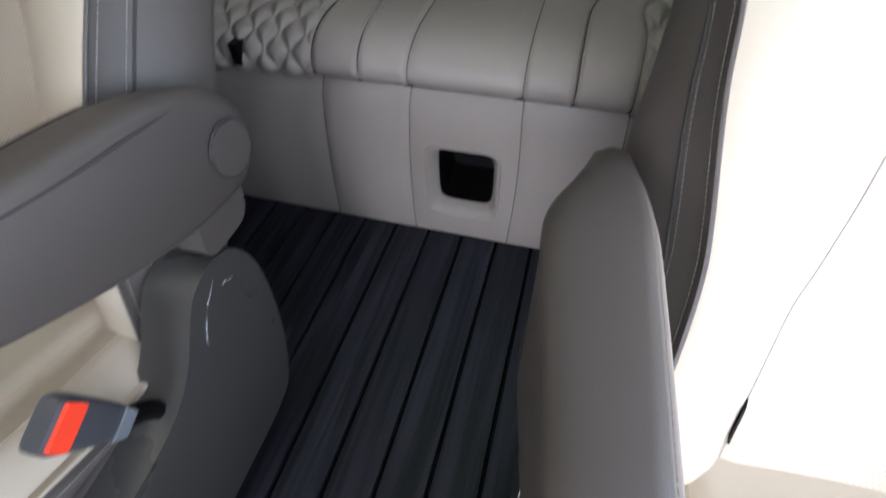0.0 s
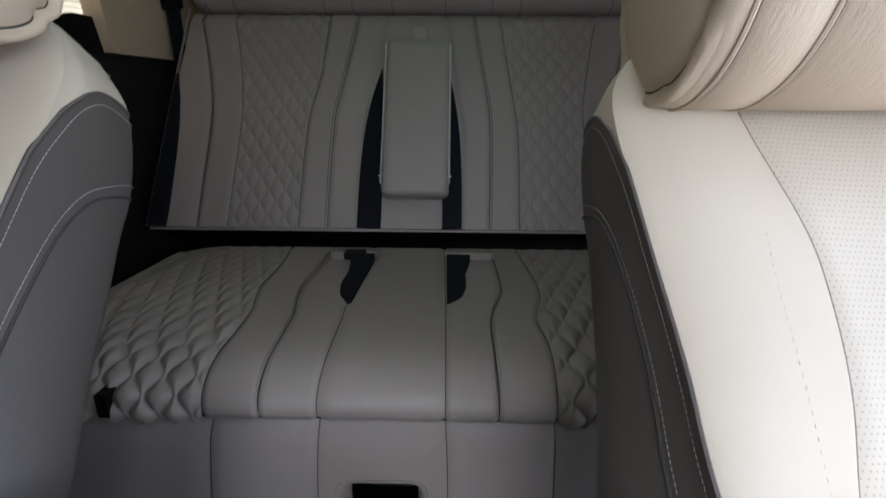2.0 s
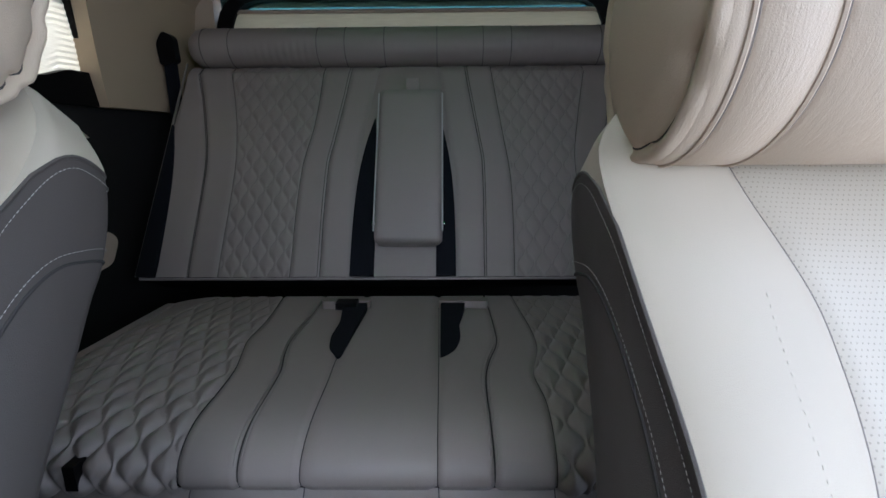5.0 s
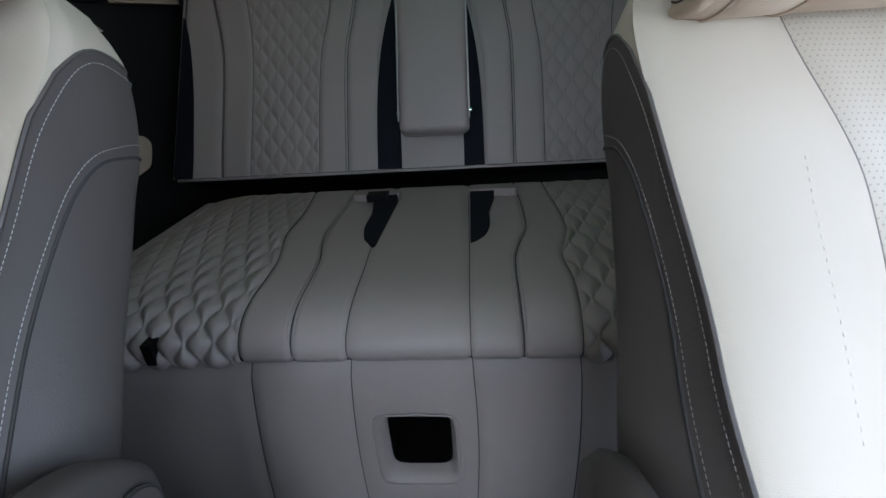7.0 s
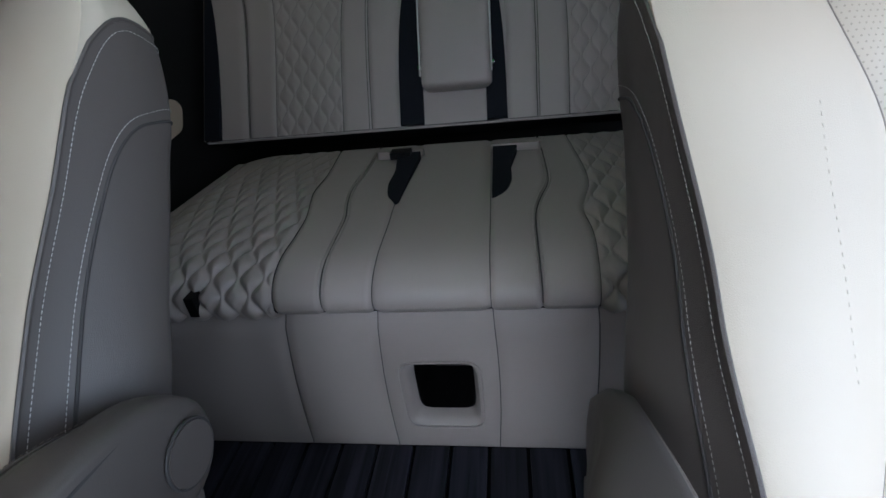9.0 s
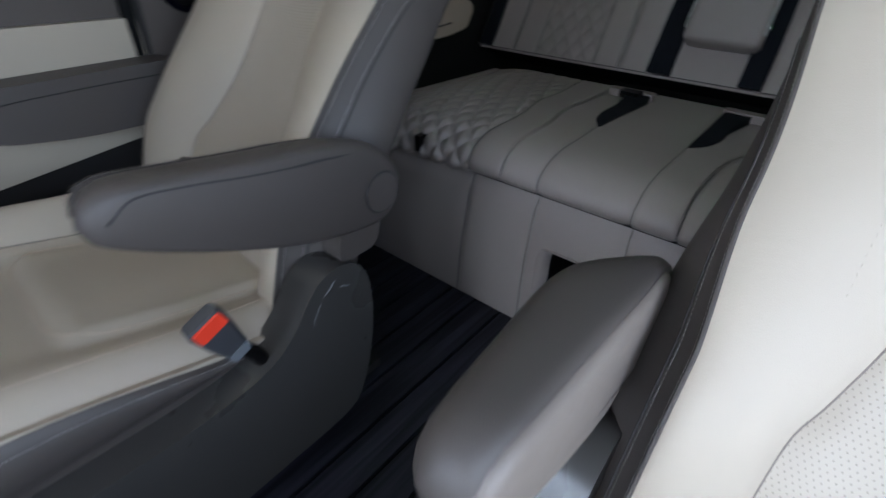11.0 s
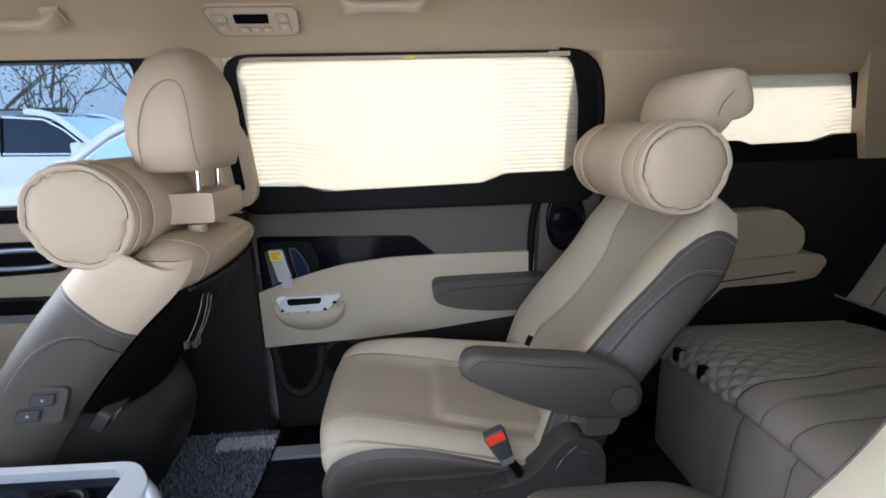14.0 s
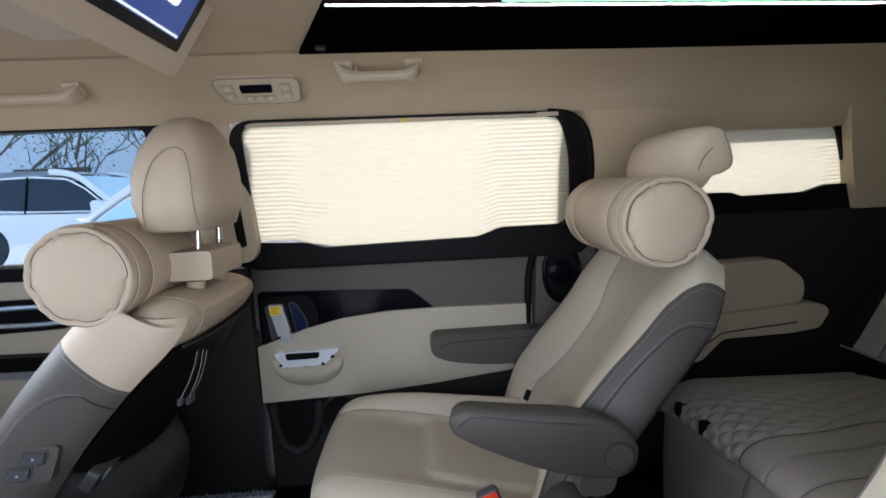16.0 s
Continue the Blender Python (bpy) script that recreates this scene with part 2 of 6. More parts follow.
def curve(points, t):
    """A smooth curve through (t, *values) rows, read at t."""
    pts = points
    if t <= pts[0][0]:
        return vec(pts[0][1:])
    if t >= pts[-1][0]:
        return vec(pts[-1][1:])
    for i in range(len(pts) - 1):
        if t <= pts[i + 1][0]:
            a, b = pts[i], pts[i + 1]
            p = pts[i - 1] if i else a
            q = pts[i + 2] if i + 2 < len(pts) else b
            h = b[0] - a[0]
            s = (t - a[0]) / h
            out = []
            for j in range(1, len(a)):
                m0 = (b[j] - p[j]) / (b[0] - p[0]) * h
                m1 = (q[j] - a[j]) / (q[0] - a[0]) * h
                out.append((2 * s**3 - 3 * s**2 + 1) * a[j] + (s**3 - 2 * s**2 + s) * m0 + (3 * s**2 - 2 * s**3) * b[j] + (s**3 - s**2) * m1)
            return vec(out)


def grid_faces(bm, rows, wrap=False):
    for a, b in zip(rows, rows[1:]):
        n = len(a)
        for i in range(n if wrap else n - 1):
            j = (i + 1) % n
            try:
                bm.faces.new((a[i], a[j], b[j], b[i]))
            except ValueError:
                pass


def sheet(nu, nv, f, back=None):
    """A surface f(u, v) over the unit square; back(u, v), if given, closes it to a body."""
    bm = bmesh.new()
    front = [[bm.verts.new(f(i / nu, j / nv)) for i in range(nu + 1)] for j in range(nv + 1)]
    grid_faces(bm, front)
    if back:
        rear = [[bm.verts.new(back(i / nu, j / nv)) for i in range(nu + 1)] for j in range(nv + 1)]
        grid_faces(bm, [r[::-1] for r in rear])
        for a, b in ((front[0], rear[0]), (rear[-1], front[-1])):
            grid_faces(bm, [a, b])
        grid_faces(bm, [[r[0] for r in rear], [r[0] for r in front]])
        grid_faces(bm, [[r[-1] for r in front], [r[-1] for r in rear]])
    return bm


def loft(rings, caps=True):
    bm = bmesh.new()
    rows = [[bm.verts.new(p) for p in r] for r in rings]
    grid_faces(bm, rows, wrap=True)
    if caps:
        for r in (rows[0][::-1], rows[-1]):
            bm.faces.new(r)
    return bm


def prism(poly, a, b, bevel=0.0, axis="x", seg=3):
    """A polygon drawn across one axis and drawn out from a to b along it, with rounded edges."""
    def at(p, w):
        return {"x": (w, p[0], p[1]), "y": (p[0], w, p[1]), "z": (p[0], p[1], w)}[axis]
    bm = loft([[at(p, a) for p in poly], [at(p, b) for p in poly]])
    if bevel:
        bmesh.ops.bevel(bm, geom=[e for e in bm.edges if e.calc_face_angle(0) > 0.35], offset=bevel, segments=seg, profile=0.5, affect="EDGES", clamp_overlap=True)
    return bm


def box(x0, x1, y0, y1, z0, z1, bevel=0.0, seg=2):
    return prism([(y0, z0), (y1, z0), (y1, z1), (y0, z1)], x0, x1, bevel, "x", seg)


def tube(points, r, n=8, closed=False):
    """A round tube along points; r may be a list."""
    pts = [Vector(p) for p in points]
    rings = []
    up = None
    for i, p in enumerate(pts):
        a = pts[i - 1] if (i or closed) else p
        b = pts[(i + 1) % len(pts)] if (i < len(pts) - 1 or closed) else p
        d = (b - a).normalized()
        if up is None:
            up = d.orthogonal().normalized()
        up = (up - d * up.dot(d)).normalized()
        w = d.cross(up)
        rr = r[i] if isinstance(r, (list, tuple)) else r
        rings.append([p + rr * (math.cos(2 * math.pi * k / n) * up + math.sin(2 * math.pi * k / n) * w) for k in range(n)])
    if closed:
        bm = loft(rings + [rings[0]], caps=False)
        return bm
    return loft(rings)


def join(*bms):
    out = bmesh.new()
    for b in bms:
        me = bpy.data.meshes.new("tmp")
        b.to_mesh(me)
        b.free()
        out.from_mesh(me)
        bpy.data.meshes.remove(me)
    return out


def smooth_path(rows, n):
    """n points of a smooth curve through points."""
    t, pts = 0.0, []
    for i, p in enumerate(rows):
        if i:
            t += (Vector(p) - Vector(rows[i - 1])).length
        pts.append((t, *p))
    return [curve(pts, t * k / (n - 1)) for k in range(n)]


def stitches(points, pitch=0.0048, length=0.0030, r=0.00034):
    """A row of short threads along points."""
    pts = [Vector(p) for p in points]
    bm = bmesh.new()
    run = 0.0
    for a, b in zip(pts, pts[1:]):
        d = b - a
        ln = d.length
        if ln < 1e-6:
            continue
        d /= ln
        while run < ln:
            c = a + d * run
            e = c + d * length
            o = d.orthogonal().normalized() * r
            w = d.cross(o)
            q = [bm.verts.new(c + s) for s in (o, w, -o, -w)]
            z = [bm.verts.new(e + s) for s in (o, w, -o, -w)]
            for i in range(4):
                bm.faces.new((q[i], q[(i + 1) % 4], z[(i + 1) % 4], z[i]))
            run += pitch
        run -= ln
    return bm


def round_poly(poly, r, n=5):
    """A polygon with rounded corners."""
    out = []
    m = len(poly)
    for i in range(m):
        p, a, b = Vector(poly[i]), Vector(poly[i - 1]), Vector(poly[(i + 1) % m])
        ra = min(r, (a - p).length * 0.45, (b - p).length * 0.45)
        s, e = p + (a - p).normalized() * ra, p + (b - p).normalized() * ra
        for k in range(n + 1):
            t = k / n
            out.append(tuple((1 - t) ** 2 * s + 2 * t * (1 - t) * p + t * t * e))
    return out


def clean_step(a, b, x):
    t = min(1, max(0, (x - a) / (b - a)))
    return t * t * (3 - 2 * t)


# ---- the shell of the van ----
def wx(z):
    """How far the side of the cabin leans in above the belt line."""
    return -0.80 + (z - 0.87) * 0.15 if z > 0.8 else -0.8105


def bar_panel(poly_out, poly_in, depth, place):
    """A frame between two outlines with the same count of points; place(y, z, d) sets it into the wall."""
    n = len(poly_out)
    bm = bmesh.new()
    rows = [[bm.verts.new(place(*p, d)) for p in poly] for poly, d in ((poly_out, 0), (poly_in, 0), (poly_in, depth), (poly_out, depth))]
    grid_faces(bm, rows + [rows[0]], wrap=True)
    return bm


def side(sign):
    return lambda y, z, d: (sign * (-wx(z) + d) if sign > 0 else wx(z) - d, y, z)


RIGHT, LEFT = side(-1), side(1)

setting("floor", box(-0.95, 0.95, -2.7, 1.5, -0.06, 0.0), CARPET, "black carpeted van floor under the plank mat", "floor")
floor_ob = bpy.data.objects["floor"]
setting("ceiling", sheet(2, 30, lambda u, v: (-0.5 + u, -2.7 + 2.28 * v, 1.376)), CLOTH, "beige cloth headliner", "ceiling")


def cove(sign):
    prof = [(0, 0.762, 1.250), (1, 0.742, 1.275), (2, 0.70, 1.312), (3, 0.615, 1.348), (4, 0.50, 1.370)]

    def f(u, v):
        x, z = curve(prof, 4 * u)
        y = -2.7 + 4.1 * v
        return (sign * x, y, z)
    return sheet(20, 60, f, lambda u, v: Vector(f(u, v)) + Vector((sign * 0.03, 0, 0.03)))


setting("headliner_edge_right", cove(-1), CLOTH, "beige cloth headliner curving down to the windows", "headliner")
setting("headliner_edge_left", cove(1), CLOTH, "beige cloth headliner curving down to the door opening", "headliner")

# Roof panel with its light strip.
def roof_frame(sign):
    def f(u, v):
        y = -0.995 + 0.115 * u + v * (2.2 - 0.115 * u)
        xo, xi = 0.495 + 0.088 * clean_step(0, 1, v), 0.190 + 0.10 * v
        x = xo + (xi - xo) * u
        return (sign * x, y, 1.366 - 0.006 * math.sin(math.pi * u))
    return sheet(8, 20, f, lambda u, v: Vector(f(u, v)) + Vector((0, 0, 0.04)))


roof = thing("roof_light_panel", (0, 0.0, 1.37), "black roof frame with a pale strip round a green lit panel", "roof panel")
for s in (-1, 1):
    part("frame", roof_frame(s), ROOFBLACK, roof)
    part("light_strip", loft([[Vector((s * (x + a), y, z)) for a, z in ((-0.0026, 1.3645), (0.0026, 1.3645), (0.0026, 1.3655), (-0.0026, 1.3655))] for x, y in ((0.187, -0.875), (0.239, 0.2), (0.258, 0.58))]), WHITEGLOW, roof, "pale glowing light strip")
part("panel", prism([(-0.203, -0.55), (0.203, -0.55), (0.284, 1.2), (-0.284, 1.2)], 1.370, 1.385, 0, "z"), GREEN, roof, "green lit roof panel")
part("socket", tube([(-0.42, -0.93, 1.355), (-0.42, -0.93, 1.372)], 0.012, 16), TRIMDARK, roof)
setting("roof_skin", box(-0.79, 0.79, -2.75, 1.5, 1.42, 1.45), CARPAINT, "white painted steel roof", "roof")

# Right side: sliding door and its window.
WIN_OUT = round_poly([(-1.30, 0.79), (-0.155, 0.79), (-0.170, 1.14), (-0.235, 1.250), (-1.275, 1.252)], 0.07, 6)
WIN_IN = round_poly([(-1.235, 0.835), (-0.225, 0.835), (-0.238, 1.12), (-0.275, 1.243), (-1.245, 1.244)], 0.05, 6)


def pleats(y0, y1, z0, z1, place, bottom=None, n=34, inset=0.012):
    """A pleated shade: zigzag folds from top to bottom."""
    rows = n * 2

    def f(u, v):
        y = y0 + (y1 - y0) * u
        lo = bottom(y) if bottom else z0
        z = lo + (z1 - lo) * v
        k = round(v * rows)
        sway = 0.0012 * math.sin(7 * u + 3 * v)
        return place(y + 0.004 * math.sin(9 * v), z, inset + sway + (0.0025 if k % 2 else 0.0))
    return sheet(16, rows, f)


def window(name, out, inner, place, label, shade_box, bottom, pleat_n):
    w = tagged(new(name), label, "window", kind="structure")
    y0, y1, z0, z1 = shade_box
    part("window_frame", bar_panel(out, inner, 0.03, place), BLACK, w, "black rubber-edged window frame")
    part("shade", pleats(y0, y1, z0, z1, place, bottom, pleat_n), SHADE, w, "cream pleated blind glowing in daylight")
    part("rail", tube([Vector(place(y0 + 0.03, z1 + 0.002, 0.006)), Vector(place(y1 - 0.07, z1 + 0.002, 0.006))], 0.006, 8), HARD, w, "beige blind rail")
    pane = part("pane", sheet(4, 4, lambda u, v: place(y0 - 0.03 + (y1 - y0 + 0.06) * u, z0 - 0.03 + (z1 - z0 + 0.06) * v, 0.05),
                              lambda u, v: place(y0 - 0.03 + (y1 - y0 + 0.06) * u, z0 - 0.03 + (z1 - z0 + 0.06) * v, 0.054)), GLASS, w)
    pane.visible_shadow = False
    return w


def sill_line(y):
    if y < -1.02:
        return 0.884 - 0.03 * clean_step(-1.10, -1.03, y)
    return 0.856 + 0.036 * clean_step(-0.56, -0.46, y)


win1 = window("window_1", WIN_OUT, WIN_IN, RIGHT, "sliding door window with a cream pleated blind drawn down", (-1.262, -0.205, 0.86, 1.238), sill_line, 26)
part("catch", box(-0.752, -0.742, -0.765, -0.735, 1.232, 1.243, 0.002), surface("brass", (0.5, 0.36, 0.12), 0.3, 0.8, bump=0), win1, "small brass blind catch")
part("bracket", box(-0.752, -0.742, -0.345, -0.28, 1.234, 1.246, 0.002), HARD, win1)
SILL = [(-1.30, 0.806), (-0.20, 0.798), (-0.205, 0.896), (-0.455, 0.894), (-0.535, 0.866), (-1.03, 0.856), (-1.085, 0.874), (-1.30, 0.884)]
part("window_sill", prism(round_poly(SILL, 0.012, 3), -0.86, -0.795, 0.008), BLACK, win1, "black stepped window sill")

door = tagged(new("door_1"), "sliding door trim in beige, taupe and glossy black", "door", kind="structure")
part("upper_panel", prism([(-1.31, 0.58), (-0.36, 0.58), (-0.335, 0.825), (-1.31, 0.825)], -0.95, -0.868, 0.012), surface("taupe_door_trim", (0.074, 0.059, 0.049), 0.6, fine=700, bump=0.25), door, "taupe upper door panel")
part("gloss_strip", prism(round_poly([(-1.275, 0.71), (-0.765, 0.692), (-0.68, 0.618), (-1.0, 0.59), (-1.275, 0.50)], 0.015, 4), -0.93, -0.858, 0.006), PIANO, door, "glossy black door strip")
BEIGEP = [(-1.285, 0.522), (-1.13, 0.575), (-1.0, 0.606), (-0.85, 0.622), (-0.67, 0.626), (-0.34, 0.622), (-0.34, 0.40), (-0.478, 0.384), (-0.70, 0.358), (-0.94, 0.338), (-1.285, 0.325)]
part("door_panel", prism(BEIGEP, -0.93, -0.846, 0.014), BEIGE, door, "padded beige door panel")
part("lower_panel", prism([(-1.275, 0.345), (-0.34, 0.42), (-0.34, 0.0), (-1.275, 0.0)], -0.94, -0.868, 0.01), TRIMDARK, door, "dark lower door panel")
POCKET = [(-1.262, 0.315), (-1.235, 0.17), (-1.19, 0.135), (-1.15, 0.15), (-1.11, 0.22), (-1.095, 0.32)]
pocket_path = [(-0.862, y, z) for y, z in POCKET]
part("map_pocket", tube(smooth_path(pocket_path, 24), 0.017, 10), TRIMDARK, door, "dark moulded pocket rim")
part("pocket_well", prism([(-1.255, 0.32), (-1.228, 0.18), (-1.19, 0.15), (-1.15, 0.16), (-1.115, 0.23), (-1.10, 0.32)], -0.87, -0.866), RUBBER, door)
spk = [(-0.862, -1.02 + 0.075 * math.cos(a / 16 * math.pi), 0.255 + 0.075 * math.sin(a / 16 * math.pi)) for a in range(33)]
part("speaker_ring", tube(spk[:-1], 0.008, 8, True), TRIMDARK, door, "round door loudspeaker")
part("speaker_grille", prism([(p[1], p[2]) for p in spk[:-1]], -0.87, -0.864), RUBBER, door)
REST = round_poly([(-0.705, 0.548), (-0.30, 0.552), (-0.30, 0.436), (-0.52, 0.440), (-0.64, 0.456), (-0.705, 0.482)], 0.042, 7)
part("armrest", prism(REST, -0.87, -0.775, 0.018, "x", 4), TAUPE, door, "taupe padded door armrest")
part("armrest_seam", tube(smooth_path([(-0.7742, -0.31, 0.528), (-0.7742, -0.56, 0.525), (-0.7742, -0.64, 0.520), (-0.7745, -0.674, 0.508)], 24), 0.0012, 6), SEAM, door)
# Switch plate over its grip pocket.
PALEPLATE = surface("bright_silver_paint", (0.78, 0.8, 0.84), 0.25, 0.2, vary=0.03, bump=0.02)
plate = part("switch_plate", prism(round_poly([(-1.228, 0.505), (-1.008, 0.512), (-1.055, 0.462), (-1.105, 0.450), (-1.197, 0.447)], 0.012, 3), -0.86, -0.822, 0.004), PALEPLATE, door, "bright silver switch plate")
for y, z in ((-1.207, 0.462), (-1.190, 0.449), (-1.125, 0.450), (-1.068, 0.460), (-1.035, 0.483)):
    part("plate_notch", prism([(y - 0.008, z - 0.003), (y + 0.008, z - 0.002), (y, z + 0.009)], -0.826, -0.8205), BLACK, plate, "dark notch")
part("switch", prism(round_poly([(-1.19, 0.503), (-1.075, 0.503), (-1.08, 0.483), (-1.185, 0.48)], 0.008, 3), -0.83, -0.819, 0.003), BLACK, plate)


def scoop(u, v):
    a = math.pi * u
    return (-0.843 + 0.03 * math.sin(math.pi * v) ** 0.8 * math.sin(a) ** 0.5, -1.12 - 0.118 * math.cos(a), 0.478 - 0.098 * math.sin(a) ** 0.7 * v)


part("pull_pocket", sheet(24, 10, scoop), BEIGE, door, "bulging beige pull pocket")
part("handle_housing", prism(round_poly([(-1.265, 0.69), (-1.10, 0.69), (-1.075, 0.61), (-1.11, 0.56), (-1.265, 0.51)], 0.02, 4), -0.90, -0.853, 0.004), BLACK, door)
hd = part("door_handle", prism(round_poly([(-1.238, 0.668), (-1.192, 0.668), (-1.170, 0.572), (-1.212, 0.556)], 0.008, 4), -0.86, -0.838, 0.006), SATIN, door, "silver inner door handle")
part("handle_side", prism([(-1.250, 0.660), (-1.240, 0.664), (-1.214, 0.556), (-1.236, 0.545)], -0.858, -0.843, 0.003), BUCKLE, hd, "dark lever side")
part("lever_foot", prism(round_poly([(-1.205, 0.562), (-1.168, 0.568), (-1.175, 0.535), (-1.205, 0.535)], 0.006, 3), -0.858, -0.842, 0.004), SATIN, hd, "brushed lever foot")
part("label", box(-0.8385, -0.8365, -1.232, -1.196, 0.632, 0.662), YELLOW, hd, "yellow sticker")
for k in range(3):
    part("label_bar", box(-0.8366, -0.8362, -1.228, -1.202 - 0.006 * (k % 2), 0.639 + 0.008 * k, 0.641 + 0.008 * k), BLACK, hd)
CUP = round_poly([(-1.172, 0.672), (-1.148, 0.667), (-1.118, 0.612), (-1.112, 0.580), (-1.152, 0.566)], 0.012, 4)
cup = part("handle_cup", prism(CUP, -0.858, -0.850, 0.002), surface("deep_blue_gloss", (0.010, 0.018, 0.05), 0.12, vary=0.1, bump=0), door, "deep blue glossy handle cup")
part("cup_rim", tube([(-0.849, y, z) for y, z in CUP], 0.0018, 6, True), BUCKLE, cup, "thin dark rim")
part("lock_button", prism(round_poly([(-0.797, 0.826), (-0.762, 0.826), (-0.766, 0.790), (-0.792, 0.790)], 0.006, 2), -0.868, -0.848, 0.003), BLACK, door)
# Door seal.
SEAL = [(-0.757, -0.31, 1.246), (-0.758, -0.245, 1.238), (-0.760, -0.198, 1.205), (-0.764, -0.176, 1.14), (-0.78, -0.168, 1.03), (-0.80, -0.20, 0.93), (-0.825, -0.29, 0.862), (-0.845, -0.345, 0.78), (-0.855, -0.36, 0.60), (-0.855, -0.36, 0.2), (-0.855, -0.36, 0.0)]
part("door_seal", tube(smooth_path(SEAL, 50), 0.013, 8), RUBBER, door, "black rubber door seal")

# Quarter panel beside the third row.
def pillar_skin(u, v):
    """Runs behind the window frame at its front edge, then stands proud of it."""
    y, z = -0.27 + 0.475 * u, 0.86 + 0.42 * v
    w = max(0.0, (y + 0.178) / 0.383)
    return (wx(z) + 0.004 - 0.026 * clean_step(-0.168, -0.182, y) - 0.024 * clean_step(0.49, 0.89, v) - 0.045 * w * w * (1 - clean_step(0.6, 0.93, v)), y, z)


PIL = sheet(24, 12, pillar_skin, lambda u, v: (wx(0.86 + 0.42 * v) - 0.06, -0.27 + 0.475 * u, 0.86 + 0.42 * v))
setting("pillar_trim_right", PIL, CLOTH, "beige plastic pillar trim between the side windows", "trim")
setting("quarter_panel_right", prism([(-0.35, 0.0), (1.35, 0.0), (1.35, 0.955), (0.30, 0.955), (0.28, 0.90), (-0.15, 0.90), (-0.30, 0.84), (-0.35, 0.75)], -0.95, -0.845, 0.01), TRIMDARK, "dark plastic rear quarter panel", "wall")
setting("quarter_corner_right", sheet(8, 12, lambda u, v: (-0.80 + 0.04 * v ** 1.5, (0.765 - 0.085 * v) * (1 - u) + 1.35 * u, 0.90 + 0.362 * v), lambda u, v: (-0.90, (0.765 - 0.085 * v) * (1 - u) + 1.35 * u, 0.90 + 0.362 * v)), CLOTH, "beige rear corner trim", "wall")
setting("quarter_header_right", sheet(12, 8, lambda u, v: (-0.808 + 0.056 * v ** 0.7, 0.10 + 0.60 * u, 1.178 + 0.09 * v), lambda u, v: (-0.88, 0.10 + 0.60 * u, 1.178 + 0.09 * v)), CLOTH, "beige strip over the rear side window", "wall")


def qplace(y, z, d):
    return (-0.838 + (z - 0.95) * 0.12 - d, y, z)


QO = round_poly([(0.12, 0.93), (0.79, 0.93), (0.70, 1.195), (0.12, 1.195)], 0.03, 4)
QI = round_poly([(0.16, 0.955), (0.765, 0.955), (0.685, 1.182), (0.16, 1.182)], 0.03, 4)
window("window_2", QO, QI, qplace, "small rear side window with a cream pleated blind", (0.15, 0.785, 0.95, 1.178), lambda y: 0.955 + 0.028 * clean_step(0.60, 0.68, y), 14)
setting("quarter_sill_right", prism(round_poly([(0.12, 0.90), (0.80, 0.90), (0.79, 0.985), (0.675, 0.984), (0.60, 0.962), (0.375, 0.957), (0.335, 0.972), (0.12, 0.972)], 0.01, 3), -0.88, -0.826, 0.006), BLACK, "black stepped sill under the rear side window", "trim")

setting("pillar_lower_trim", prism(round_poly([(-0.345, 0.40), (-0.13, 0.40), (-0.13, 0.87), (-0.25, 0.87), (-0.33, 0.78)], 0.01, 3), -0.865, -0.842, 0.004), bpy.data.materials["taupe_door_trim"], "taupe trim round the side loudspeaker", "trim")
spk2 = thing("side_loudspeaker", (-0.845, -0.25, 0.72), "black oval loudspeaker grille in the pillar trim", "loudspeaker")
oval = [(-0.25 + 0.06 * math.cos(a / 14 * math.pi), 0.73 + 0.10 * math.sin(a / 14 * math.pi)) for a in range(28)]
part("grille", prism(oval, -0.846, -0.832, 0.004), BLACK, spk2)
part("cone", tube([(-0.834, -0.25, 0.73), (-0.829, -0.25, 0.73), (-0.826, -0.25, 0.73)], [0.045, 0.038, 0.012], 24), PIANO, spk2, "glossy dark cone")
part("rim", tube([(-0.826, y, z) for y, z in oval], 0.007, 8, True), PIANO, spk2)

cons = thing("quarter_console", (-0.77, 0.3, 0.40), "two-tier beige padded console on the rear quarter panel", "console")
part("pad", prism(round_poly([(0.02, 0.562), (0.26, 0.570), (0.545, 0.588), (0.566, 0.618), (0.562, 0.674), (0.47, 0.745), (0.26, 0.738), (0.02, 0.735)], 0.025, 5), -0.86, -0.768, 0.016), PILLOW, cons)
part("ledge", prism(round_poly([(0.0, 0.56), (0.26, 0.572), (0.545, 0.592), (0.62, 0.588), (0.645, 0.562), (0.612, 0.506), (0.512, 0.493), (0.275, 0.487), (0.20, 0.413), (0.02, 0.40)], 0.018, 4), -0.86, -0.75, 0.012), PILLOW, cons)
part("ledge_groove", tube([(-0.7495, 0.02, 0.44), (-0.7495, 0.19, 0.455), (-0.7495, 0.27, 0.508), (-0.7495, 0.53, 0.530)], 0.0025, 6), SEAM, cons)

# Rear end.
def rplace(x, z, d):
    return (x, 1.30 - (z - 0.9) * 0.25 + d, z)


